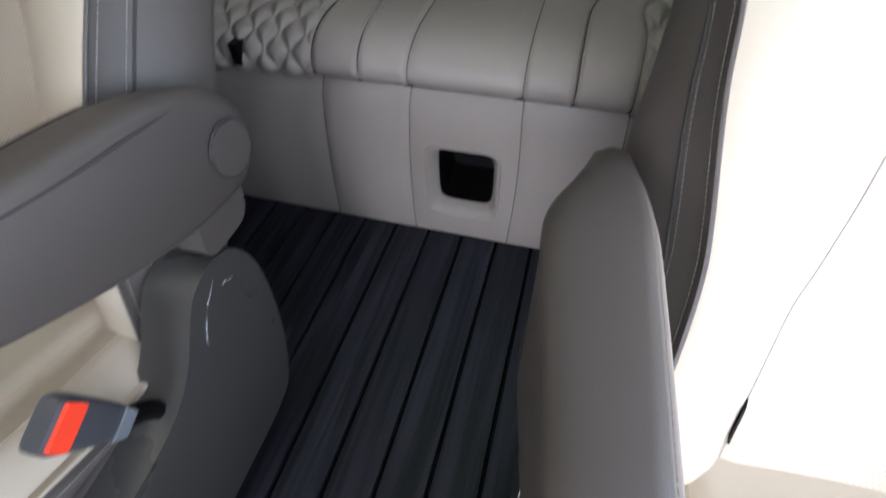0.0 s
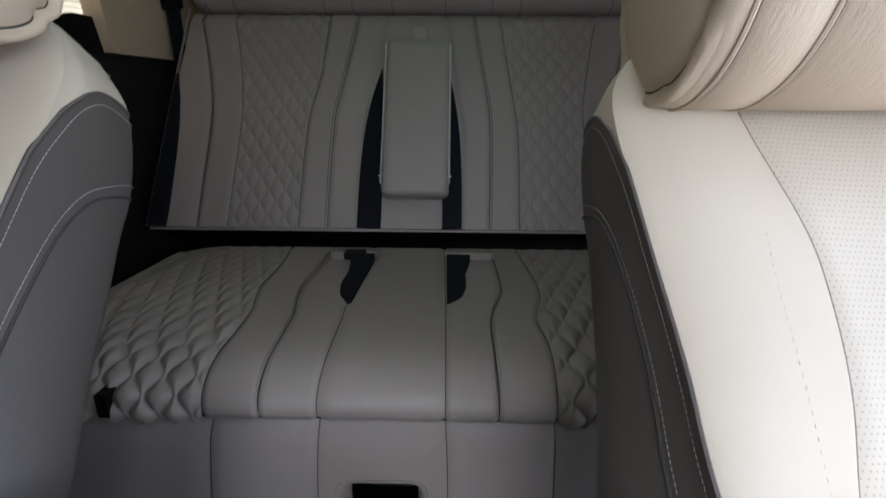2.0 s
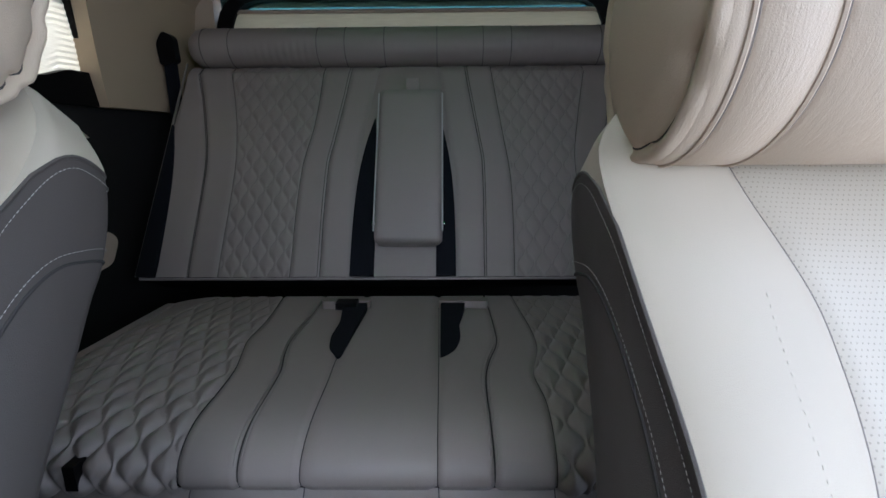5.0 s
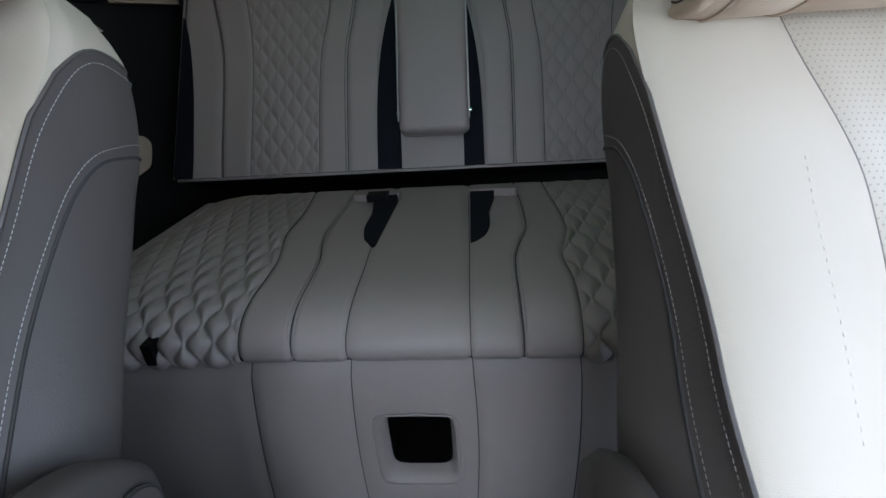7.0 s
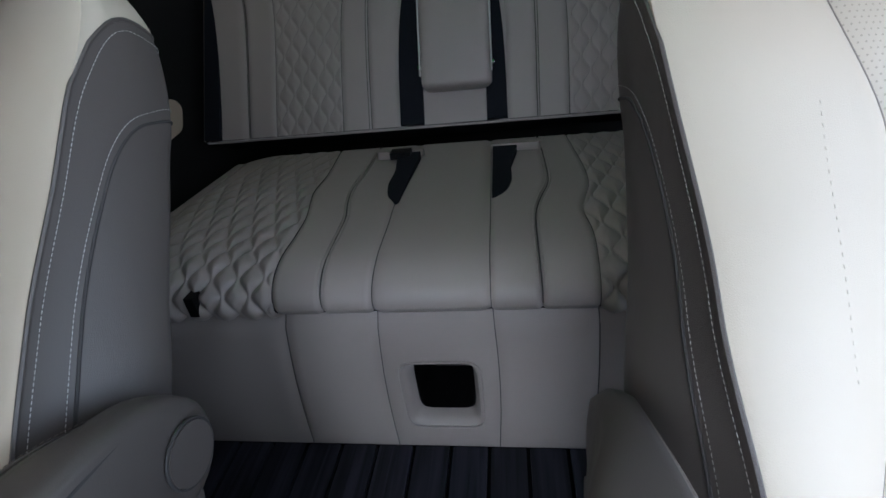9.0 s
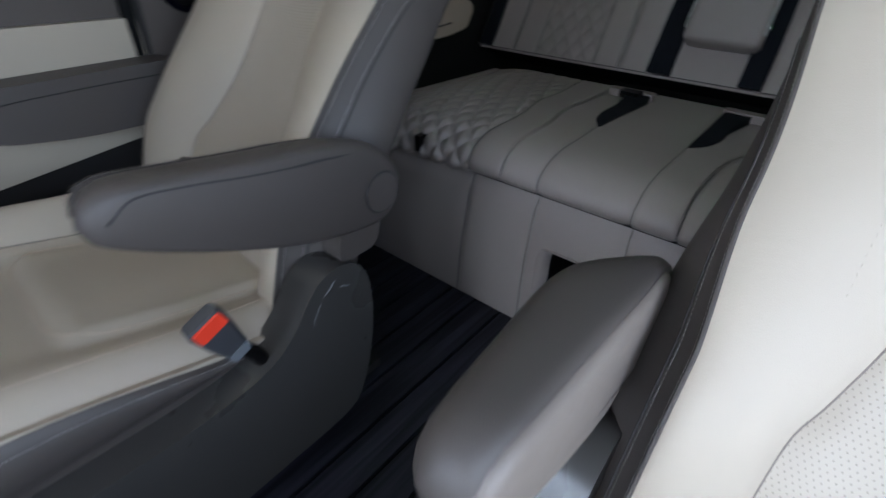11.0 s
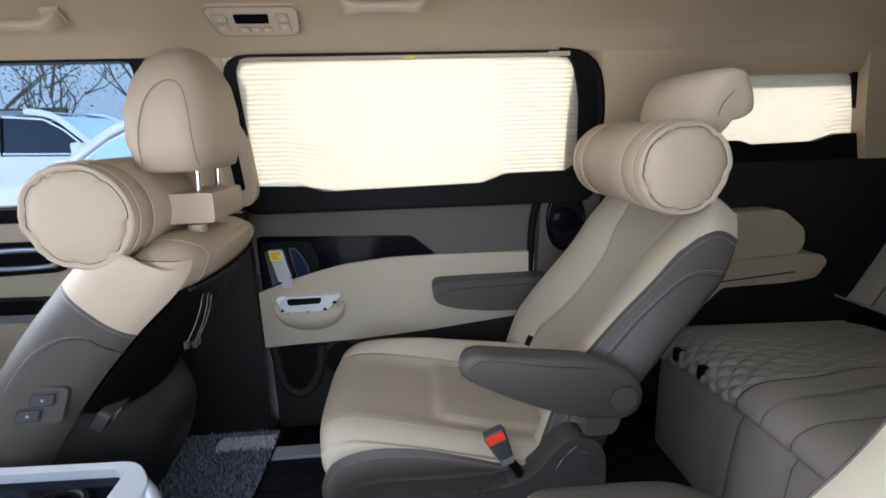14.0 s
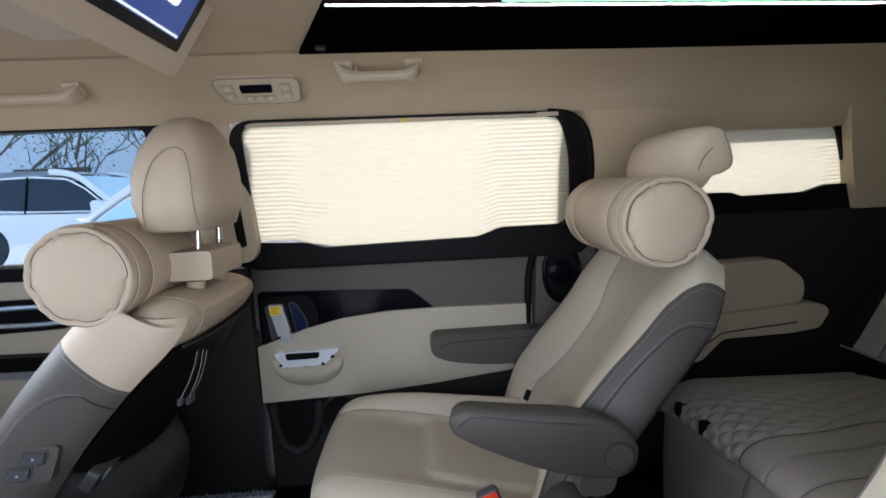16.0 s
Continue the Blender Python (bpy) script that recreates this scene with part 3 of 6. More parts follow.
RO = round_poly([(-0.74, 0.98), (0.74, 0.98), (0.68, 1.30), (-0.68, 1.30)], 0.14, 6)
RI = round_poly([(-0.68, 1.03), (0.68, 1.03), (0.63, 1.275), (-0.63, 1.275)], 0.12, 6)
w3 = tagged(new("window_3"), "tailgate window with a cream blind partly lowered", "window", kind="structure")
part("window_frame", bar_panel(RO, RI, 0.05, rplace), BLACK, w3)
part("shade", sheet(16, 24, lambda u, v: rplace(-0.645 + 1.29 * u, 1.03 + 0.214 * v, 0.015 + (0.002 if round(v * 24) % 2 else 0))), SHADE, w3, "cream pleated blind")
part("rail", tube([rplace(-0.64, 1.240, 0.010), rplace(0.64, 1.240, 0.010)], 0.007, 8), HARD, w3)
p = part("pane", sheet(4, 4, lambda u, v: rplace(-0.68 + 1.36 * u, 1.0 + 0.29 * v, 0.04), lambda u, v: rplace(-0.68 + 1.36 * u, 1.0 + 0.29 * v, 0.044)), SMOKED, w3)
part("glass_band", sheet(4, 2, lambda u, v: rplace(-0.68 + 1.36 * u, 1.238 + 0.05 * v, 0.030), lambda u, v: rplace(-0.68 + 1.36 * u, 1.238 + 0.05 * v, 0.034)), PRIVACY, w3, "dark teal glass band")
p.visible_shadow = False
setting("tailgate", box(-0.95, 0.95, 1.33, 1.40, 0.0, 1.0), TRIMDARK, "dark tailgate trim panel", "tailgate")
for s, nm in ((-1, "right"), (1, "left")):
    setting("rear_pillar_" + nm, box(min(s * 0.70, s * 0.95), max(s * 0.70, s * 0.95), 1.22, 1.36, 0.95, 1.40, 0.02), HARD, "beige rear pillar trim", "trim")
setting("rear_header", box(-0.80, 0.80, 1.12, 1.36, 1.285, 1.41, 0.02), CLOTH, "beige headliner over the tailgate", "trim")
grip = thing("tailgate_grip", (0, 1.14, 1.30), "beige plastic grip on the rear header", "grip")
part("bar", tube(smooth_path([(-0.088, 1.13, 1.318), (-0.08, 1.10, 1.305), (0, 1.092, 1.301), (0.08, 1.10, 1.305), (0.088, 1.13, 1.318)], 20), 0.011, 10), HARD, grip)

# Left side: the open sliding door.
setting("quarter_panel_left", prism([(-0.10, 0.0), (1.35, 0.0), (1.35, 0.955), (-0.10, 0.955)], 0.845, 0.95, 0.01), TRIMDARK, "dark plastic rear quarter panel", "wall")
setting("pillar_trim_left", box(0.80, 0.92, -0.10, 0.28, 0.95, 1.30, 0.02), HARD, "beige pillar trim behind the open door", "trim")
setting("quarter_corner_left", box(0.80, 0.92, 0.72, 1.35, 0.95, 1.30, 0.02), HARD, "beige rear corner trim", "wall")
def lplace(y, z, d):
    return (0.838 - (z - 0.95) * 0.12 + d, y, z)


# Unseen window, added so that its blind keeps daylight off the backrest.
window("window_5", [(y, z) for y, z in round_poly([(0.20, 0.93), (0.80, 0.93), (0.80, 1.27), (0.20, 1.27)], 0.03, 4)], round_poly([(0.26, 0.955), (0.75, 0.955), (0.75, 1.24), (0.26, 1.24)], 0.03, 4), lplace, "unseen small rear side window, its cream blind drawn down to dim the rear", (0.22, 0.78, 0.95, 1.24), None, 14)
setting("pillar_front_left", box(0.80, 0.92, -1.62, -1.42, 0.0, 1.30, 0.02), HARD, "beige pillar in front of the open door", "trim")
setting("front_door_left", box(0.82, 0.95, -2.7, -1.62, 0.0, 0.86, 0.02), HARD, "beige front door trim", "door")

# Front right door, pillar, dashboard end.
setting("pillar_front_right", prism([(-1.56, 0.80), (-1.29, 0.80), (-1.27, 1.27), (-1.50, 1.27), (-1.53, 1.0)], -0.90, -0.80, 0.02), HARD, "beige pillar trim with the seat belt", "trim")
setting("pillar_foot_right", prism([(-1.56, 0.0), (-1.29, 0.0), (-1.29, 0.80), (-1.56, 0.80)], -0.92, -0.83, 0.02), TRIMDARK, "dark lower pillar trim", "trim")
adj = thing("belt_adjuster", (-0.775, -1.28, 0.95), "beige belt guide cover with a black slot on the pillar", "belt guide")
part("cover", prism(round_poly([(-1.335, 1.13), (-1.275, 1.095), (-1.24, 1.04), (-1.225, 0.86), (-1.25, 0.825), (-1.335, 0.82)], 0.02, 4), -0.80, -0.765, 0.01), HARD, adj)
part("slot", prism(round_poly([(-1.300, 1.02), (-1.270, 1.01), (-1.258, 0.875), (-1.285, 0.87)], 0.008, 3), -0.768, -0.763, 0.001), BLACK, adj)
fd = tagged(new("door_2"), "front passenger door in beige with a silver strip", "door", kind="structure")
part("door_panel", prism([(-2.7, 0.40), (-1.55, 0.40), (-1.55, 0.80), (-2.7, 0.80)], -0.95, -0.845, 0.02), BEIGE, fd)
part("window_sill", prism([(-2.7, 0.79), (-1.55, 0.79), (-1.55, 0.835), (-2.7, 0.835)], -0.93, -0.83, 0.012), BLACK, fd)
part("lower_panel", prism([(-2.7, 0.0), (-1.78, 0.0), (-1.78, 0.40), (-2.7, 0.40)], -0.95, -0.86, 0.01), PERF, fd)
part("rear_edge", prism([(-1.78, 0.0), (-1.55, 0.0), (-1.55, 0.40), (-1.78, 0.40)], -0.95, -0.86, 0.01), TRIMDARK, fd)
part("trim_strip", prism([(-2.7, 0.505), (-1.6, 0.485), (-1.6, 0.462), (-2.7, 0.47)], -0.86, -0.835, 0.004), SATIN, fd, "satin silver strip")
part("armrest", prism(round_poly([(-2.6, 0.56), (-1.75, 0.545), (-1.70, 0.50), (-2.6, 0.51)], 0.02, 3), -0.86, -0.80, 0.01), BLACK, fd)
gp = part("grip_surround", prism(round_poly([(-2.45, 0.73), (-1.80, 0.73), (-1.86, 0.63), (-2.45, 0.61)], 0.04, 5), -0.86, -0.832, 0.006), BLACK, fd)
part("door_handle", tube(smooth_path([(-0.83, -2.2, 0.70), (-0.825, -1.90, 0.705), (-0.825, -1.86, 0.68), (-0.828, -1.90, 0.652), (-0.83, -2.2, 0.65)], 24), 0.008, 8), SATIN, gp, "silver door handle")


def fplace(y, z, d):
    return (-0.845 + (z - 0.83) * 0.17 - d, y, z)


w4 = tagged(new("window_4"), "clear front passenger door window", "window", kind="structure")
FO = round_poly([(-2.75, 0.82), (-1.50, 0.82), (-1.47, 1.275), (-2.6, 1.275)], 0.03, 4)
FI = round_poly([(-2.7, 0.84), (-1.56, 0.84), (-1.53, 1.245), (-2.5, 1.245)], 0.03, 4)
part("window_frame", bar_panel(FO, FI, 0.05, fplace), BLACK, w4)
p = part("pane", sheet(2, 2, lambda u, v: fplace(-2.7 + 1.2 * u, 0.83 + 0.43 * v, 0.03), lambda u, v: fplace(-2.7 + 1.2 * u, 0.83 + 0.43 * v, 0.034)), GLASS, w4)
p.visible_shadow = False
setting("dashboard", box(-0.95, 0.95, -2.75, -2.45, 0.0, 0.82, 0.06), TRIMDARK, "dark dashboard across the front", "dashboard")


# ---- third-row bench ----
def puff(u, edge=0.12):
    """Rises steeply from a seam, then stays level."""
    d = min(u, 1 - u)
    return 1 - (1 - min(1, d / edge)) ** 2 if d < edge else 1.0


def quilt(a, b, wide, long, lift):
    """Ogee quilting: pillows between wavy seams that meet and part in turn."""
    wave = 0.37 * math.cos(2 * math.pi * b / long)
    k = math.floor(a / wide)
    near = min(abs(a / wide - n - (wave if n % 2 else -wave)) for n in range(k - 1, k + 3))
    return lift * (1 - (1 - min(1, near / 0.78)) ** 2.0)


def cushion_front(t):
    """(y, z) along the cushion from the lower front edge over the nose to the back."""
    return curve([(0.0, 0.018, 0.350), (0.06, -0.009, 0.368), (0.14, -0.002, 0.397), (0.24, 0.035, 0.420), (0.36, 0.10, 0.428), (0.55, 0.25, 0.424), (0.8, 0.46, 0.412), (1.0, 0.64, 0.405)], t)


bench = thing("third_row_bench", (0, 0.3, 0.0), "greige leather third-row bench with quilted outer seats", "bench seat")
part("cushion_core", prism(round_poly([(0.03, 0.30), (0.63, 0.30), (0.63, 0.392), (0.05, 0.392)], 0.02, 3), -0.615, 0.615), BLACK, bench)
# Seams across the cushion: (depth, across) along each, from the outer end at the shut door.
SEAMS = [
    [(-0.02, -0.622), (0.15, -0.632), (0.35, -0.655), (0.64, -0.668)],
    [(-0.02, -0.256), (0.05, -0.258), (0.12, -0.258), (0.2, -0.266), (0.27, -0.284), (0.34, -0.301), (0.45, -0.308), (0.65, -0.334)],
    [(-0.02, -0.176), (0.03, -0.176), (0.1, -0.176), (0.19, -0.183), (0.26, -0.2), (0.336, -0.212), (0.45, -0.214), (0.6, -0.217)],
    [(-0.02, -0.093), (0.04, -0.091), (0.15, -0.093), (0.25, -0.1), (0.6, -0.112)],
    [(-0.02, 0.0915), (0.25, 0.0885), (0.6, 0.082)],
    [(-0.02, 0.168), (0.04, 0.166), (0.163, 0.168), (0.233, 0.18), (0.3, 0.198), (0.349, 0.204), (0.515, 0.205), (0.64, 0.2)],
    [(-0.02, 0.25), (0.015, 0.251), (0.098, 0.254), (0.177, 0.25), (0.23, 0.262), (0.294, 0.277), (0.4, 0.283), (0.633, 0.274)],
    [(-0.02, 0.62), (0.64, 0.635)],
]
# The quilting ends here towards the outer side; beyond it the leather is smooth.
QUILT_END = [(-0.02, -0.66), (0.15, -0.645), (0.3, -0.615), (0.5, -0.568), (0.645, -0.495)]


def seam_at(i, t):
    return curve(SEAMS[i], cushion_front(t)[0])[0]


def cushion_section(i, quilted=False, lift=0.005):
    nu, nv = (200, 150) if quilted else (14, 40)

    def f(u, v):
        y, z = cushion_front(v)
        y2, z2 = cushion_front(min(1, v + 0.01))
        y1, z1 = cushion_front(max(0, v - 0.01))
        d = Vector((y2 - y1, z2 - z1)).normalized()
        n = Vector((-d[1], d[0]))
        x0, x1 = seam_at(i, v), seam_at(i + 1, v)
        x = x0 + (x1 - x0) * u
        h = lift * puff(u, 0.07) * min(1, v / 0.05)
        if quilted:
            run = 0.9 * v
            fade = clean_step(0.95, 0.6, v) * 0.75 + 0.25
            edge = clean_step(-0.006, 0.012, x - curve(QUILT_END, y)[0]) if i == 0 else 1.0
            h = 0.003 + quilt(x, run, 0.0235, 0.118, 0.0105) * fade * puff(u, 0.03) * edge + 0.004 * (1 - edge)
            if i == 0:
                z -= 0.06 * (1 - u) ** 4 * 0.6
        return (x, y + n[0] * h, z + n[1] * h - 0.004)
    return sheet(nu, nv, f, None)


def quilt_lines(at, edge, wide, long, total):
    """Dark lines painted as shade in the creases; at(x, v) is a place in a crease, edge(v) the panel's two sides."""
    lines = []
    for n in range(-40, 41):
        run = []
        for j in range(121):
            v = 0.01 + 0.97 * j / 120
            wave = 0.37 * math.cos(2 * math.pi * total * v / long)
            x = wide * (n + (wave if n % 2 else -wave))
            a, b = edge(v)
            if a + 0.004 < x < b - 0.004:
                run.append(at(x, v))
            else:
                if len(run) > 3:
                    lines.append(tube(run, 0.0005, 4))
                run = []
        if len(run) > 3:
            lines.append(tube(run, 0.0005, 4))
    return join(*lines)


def on_cushion(i):
    def at(x, v):
        y, z = cushion_front(v)
        y2, z2 = cushion_front(min(1, v + 0.01))
        y1, z1 = cushion_front(max(0, v - 0.01))
        d = Vector((y2 - y1, z2 - z1)).normalized()
        u = (x - seam_at(i, v)) / (seam_at(i + 1, v) - seam_at(i, v))
        if i == 0:
            z -= 0.036 * (1 - u) ** 4
        return Vector((x, y - d[1] * 0.0035, z + d[0] * 0.0035 - 0.004))
    return at


for i in (0, 6):
    part("quilt_crease_shade", quilt_lines(on_cushion(i), lambda v, i=i: (max(seam_at(i, v), curve(QUILT_END, cushion_front(v)[0])[0]) if i == 0 else seam_at(i, v), seam_at(i + 1, v)), 0.0235, 0.118, 0.9), CREASESHADE, bench, kind="stuff")
SECT = [(0, True), (1, False), (2, False), (3, False), (4, False), (5, False), (6, True)]
for i, q in SECT:
    part("quilted_panel" if q else "cushion_panel", cushion_section(i, q), GREIGE, bench, "diamond-quilted leather" if q else "", sharp=70)
part("seam", tube([on_cushion(0)(curve(QUILT_END, cushion_front(v)[0])[0], v) + Vector((0, 0, 0.002)) for v in [0.5 + 0.49 * k / 20 for k in range(21)]], 0.0009, 6), SEAM, bench)
for i in (1, 3, 4, 6):
    part("seam", tube([(seam_at(i, k / 40), *(Vector(cushion_front(k / 40)) + Vector((0, -0.0036)))) for k in range(41)], 0.0009, 6), SEAM, bench)
for i in (2, 5):
    part("seam", tube([(seam_at(i, k / 40), *(Vector(cushion_front(k / 40)) + Vector((0, -0.0022)))) for k in range(41)], 0.0013, 6), SEAM, bench)
    for o in (-0.0045, 0.0045):
        part("seam", tube([(seam_at(i, k / 40) + o, *(Vector(cushion_front(k / 40)) + Vector((0, 0.0015)))) for k in range(41)], 0.0016, 6), GREIGE, bench)
# Black tube added as the shade in the gap below the nose.
part("nose_shade", tube([(x, 0.0125, 0.3475) for x in (-0.60, -0.3, 0.0, 0.3, 0.60)], 0.0042, 8), BLACK, bench, "black strip painted as the shade under the cushion nose")
# Side end cap and its bolts.
part("cushion_end", prism(round_poly([(0.01, 0.33), (0.63, 0.33), (0.63, 0.395), (0.10, 0.408), (0.02, 0.388)], 0.015, 4), -0.632, -0.61, 0.006), GREIGE, bench)
part("bolt_cover", box(-0.512, -0.494, -0.024, 0.006, 0.362, 0.398, 0.006), BLACK, bench, "small black slot")
part("bolt_cover", box(-0.397, -0.381, -0.024, 0.006, 0.366, 0.402, 0.006), BLACK, bench, "small black slot")
# Buckle openings.
for s in (-1, 1):
    slot = part("buckle_slot", prism(round_poly([(s * 0.091, 0.235), (s * 0.120, 0.275), (s * 0.131, 0.335), (s * 0.129, 0.41), (s * 0.148, 0.54), (s * 0.088, 0.54)], 0.02, 4), 0.41, 0.4265, 0.002, "z"), STRAP, bench, "black buckle opening")
    part("tongue", prism(round_poly([(s * 0.082, 0.532), (s * 0.20, 0.528), (s * 0.205, 0.556), (s * 0.084, 0.56)], 0.008, 3), 0.412, 0.431, 0.004, "z"), MIDBEIGE, slot)
part("buckle", box(-0.16, -0.11, 0.50, 0.535, 0.42, 0.436, 0.006), BLACK, bench, "black belt buckle")

# Kick panel below the cushion, five leather sections and a recess.
KE = [(-0.62, -0.62), (-0.256, -0.288), (-0.096, -0.109), (0.0915, 0.088), (0.253, 0.256), (0.62, 0.62)]


def kick(i):
    def f(u, v):
        z = 0.01 + 0.334 * v
        w = 1 - v
        a = KE[i][0] + (KE[i][1] - KE[i][0]) * w + 0.006 * math.sin(math.pi * v) * (-1 if i < 3 else 1)
        b = KE[i + 1][0] + (KE[i + 1][1] - KE[i + 1][0]) * w + 0.006 * math.sin(math.pi * v) * (-1 if i < 2 else 1)
        x = a + (b - a) * u
        y = 0.007 - 0.005 * puff(u, 0.035) * puff(v, 0.04) + 0.012 * clean_step(0.9, 1.0, v)
        return (x, y, z)
    return f


HOLE = (-0.068, 0.055, 0.084, 0.228)
for i in range(5):
    if i != 2:
        part("kick_panel", sheet(16, 12, kick(i), lambda u, v, f=kick(i): Vector(f(u, v)) + Vector((0, 0.03, 0))), GREIGE, bench)
f2 = kick(2)
outer = [f2(k / 16, 0) for k in range(16)] + [f2(1, k / 24) for k in range(24)] + [f2(1 - k / 16, 1) for k in range(16)] + [f2(0, 1 - k / 24) for k in range(24)]
hx, hz = (HOLE[0] + HOLE[1]) / 2, (HOLE[2] + HOLE[3]) / 2


def hole_ring(grow, y):
    rr = []
    for p in outer:
        a = math.atan2(p[2] - hz, p[0] - hx)
        c, s = math.cos(a), math.sin(a)
        w, h = (HOLE[1] - HOLE[0]) / 2 + grow, (HOLE[3] - HOLE[2]) / 2 + grow
        r = (abs(c / w) ** 7 + abs(s / h) ** 7) ** (-1 / 7)
        rr.append((hx + r * c, y, hz + r * s))
    return rr


def inset(k, y):
    return [(p[0] + k * (0.009 if p[0] < hx else -0.006) * min(1, abs(p[0] - hx) / 0.05), y, p[2] + k * (0.008 if p[2] < hz else -0.004) * min(1, abs(p[2] - hz) / 0.05)) for p in hole_ring(0.0, y)]


mid = [tuple(Vector(a) * 0.5 + Vector(b) * 0.5) for a, b in zip(outer, hole_ring(0.012, 0.002))]
mid = [(p[0], 0.002, p[2]) for p in mid]
part("kick_panel", loft([outer, mid, hole_ring(0.010, 0.002), hole_ring(0.004, 0.004), inset(0.5, 0.016), inset(1.0, 0.03)], caps=False), GREIGE, bench, "leather panel with a square recess")
part("recess", loft([inset(1.0, 0.03), inset(1.0, 0.14)], caps=False), BLACK, bench, "dark square recess")
for i in range(1, 5):
    part("seam", tube([Vector(kick(i)(0, k / 20)) + Vector((0, -0.0006, 0)) for k in range(21)], 0.0009, 6), SEAM, bench)
part("recess_back", box(HOLE[0], HOLE[1], 0.139, 0.142, HOLE[2], HOLE[3]), RUBBER, bench)
part("recess_lip", tube([Vector(p) + Vector((0, -0.002, 0)) for p in hole_ring(0.010, 0.002)], 0.0022, 6, True), GREIGE, bench)

# Backrest, reclined.
def back_point(x, s, d):
    """A point of the backrest: s from the lower edge up along it, d out of it."""
    y, z = 0.675 + 0.50 * s * 1.0, 0.448 + 0.866 * s
    return (x, y - 0.866 * d, z + 0.50 * d)


BL = 0.68
# Seams up the backrest: (height along it, across).
BACKS = [
    [(0.0, -0.735), (0.66, -0.70)],
    [(0.0, -0.603), (0.32, -0.593), (0.46, -0.615), (0.65, -0.666)],
    [(0.0, -0.519), (0.3, -0.505), (0.46, -0.52), (0.65, -0.562)],
    [(0.0, -0.323), (0.32, -0.311), (0.46, -0.288), (0.65, -0.276)],
    [(0.0, -0.242), (0.33, -0.236), (0.42, -0.222), (0.65, -0.19)],
    [(0.0, -0.157), (0.3, -0.156), (0.4, -0.145), (0.65, -0.106)],
    [(0.0, 0.126), (0.28, 0.130), (0.42, 0.110), (0.65, 0.082)],
    [(0.0, 0.204), (0.33, 0.205), (0.42, 0.194), (0.65, 0.161)],
    [(0.0, 0.286), (0.28, 0.285), (0.42, 0.269), (0.65, 0.241)],
    [(0.0, 0.482), (0.34, 0.471), (0.46, 0.488), (0.65, 0.525)],
    [(0.0, 0.566), (0.32, 0.556), (0.46, 0.578), (0.65, 0.629)],
    [(0.0, 0.70), (0.66, 0.665)],
]


def back_seam(i, v):
    return curve(BACKS[i], v * BL)[0]


def back_section(i, quilted):
    nu, nv = (110, 150) if quilted else (10, 30)

    def f(u, v):
        x = back_seam(i, v) + (back_seam(i + 1, v) - back_seam(i, v)) * u
        h = 0.006 * puff(u, 0.12)
        if quilted:
            h = 0.002 + quilt(x, v * BL, 0.0235, 0.072, 0.0044) * puff(u, 0.03)
        top = 0.018 * clean_step(0.95, 1.0, v)
        return back_point(x, v * BL, h + 0.012 * math.sin(math.pi * min(1, v * 1.2)) - top)
    return sheet(nu, nv, f)


def back_section_point(i, v):
    return back_point(back_seam(i, v), v * BL, 0.002 + 0.012 * math.sin(math.pi * min(1, v * 1.2)) - 0.018 * clean_step(0.95, 1.0, v))


part("backrest_core", sheet(10, 12, lambda u, v: back_point(-0.73 + 1.425 * u + 0.03 * (0.5 - u) * 2 * v, BL * v, -0.022), lambda u, v: back_point(-0.73 + 1.425 * u, BL * v, -0.12)), BLACK, bench)
part("backrest_edge", tube([back_point(-0.737 + 0.035 * k / 20, BL * k / 20, 0.010) for k in range(21)], 0.0035, 8), MIDBEIGE, bench)
part("backrest_edge", tube([back_point(-0.735 + 1.435 * k / 20, -0.003, -0.004) for k in range(21)], 0.004, 8), GREIGE, bench)
for i in range(11):
    q = i in (2, 8)
    part("quilted_back_panel" if q else "back_panel", back_section(i, q), GREIGE, bench, "diamond-quilted leather" if q else "", sharp=70)
for i in (2, 8):
    part("quilt_crease_shade", quilt_lines(lambda x, v: Vector(back_point(x, v * BL, 0.0023 + 0.012 * math.sin(math.pi * min(1, v * 1.2)) - 0.018 * clean_step(0.95, 1.0, v))), lambda v, i=i: (back_seam(i, v), back_seam(i + 1, v)), 0.0235, 0.072, BL), CREASESHADE, bench, kind="stuff")
for i in range(1, 11):
    if i not in (5, 6):
        part("seam", tube([Vector(back_section_point(i, k / 40)) for k in range(41)], 0.0010, 6), SEAM, bench)
for i, o in ((1, 0.006), (4, -0.006), (7, 0.006), (10, -0.006)):
    part("twin_seam", tube([Vector(back_section_point(i, k / 40)) + Vector((o, -0.003, 0.002)) for k in range(41)], 0.0009, 6), SEAM, bench)
for x0, x1, h in ((-0.731, -0.684, 0.46), (0.650, 0.697, 0.46), (-0.157, -0.094, 0.475), (0.074, 0.127, 0.465)):
    s = 1 if x0 > 0 else -1
    def strip(u, v, x0=x0, x1=x1, h=h, s=s):
        w = max(0.02, 1 - v**3.2)
        far = abs(x0) > 0.5
        mid = (x1 if s > 0 else x0) if far else (x0 + 0.012 if s > 0 else x1 - 0.012)
        x = x0 + (x1 - x0) * u
        return back_point(mid + (x - mid) * w - s * (0.024 * v if far else 0.0), h * v, 0.0225)
    part("black_insert", sheet(4, 20, strip, lambda u, v, f=strip: Vector(f(u, v)) + Vector((0, 0.012, -0.007))), STRAP, bench, "black fabric strip")


def arm_ring(s, w, d, n=20):
    return [back_point(w * (abs(math.cos(a)) ** 0.35) * (1 if math.cos(a) > 0 else -1), s, 0.035 + d * (abs(math.sin(a)) ** 0.35) * (1 if math.sin(a) > 0 else -1)) for a in [2 * math.pi * k / n for k in range(n)]]


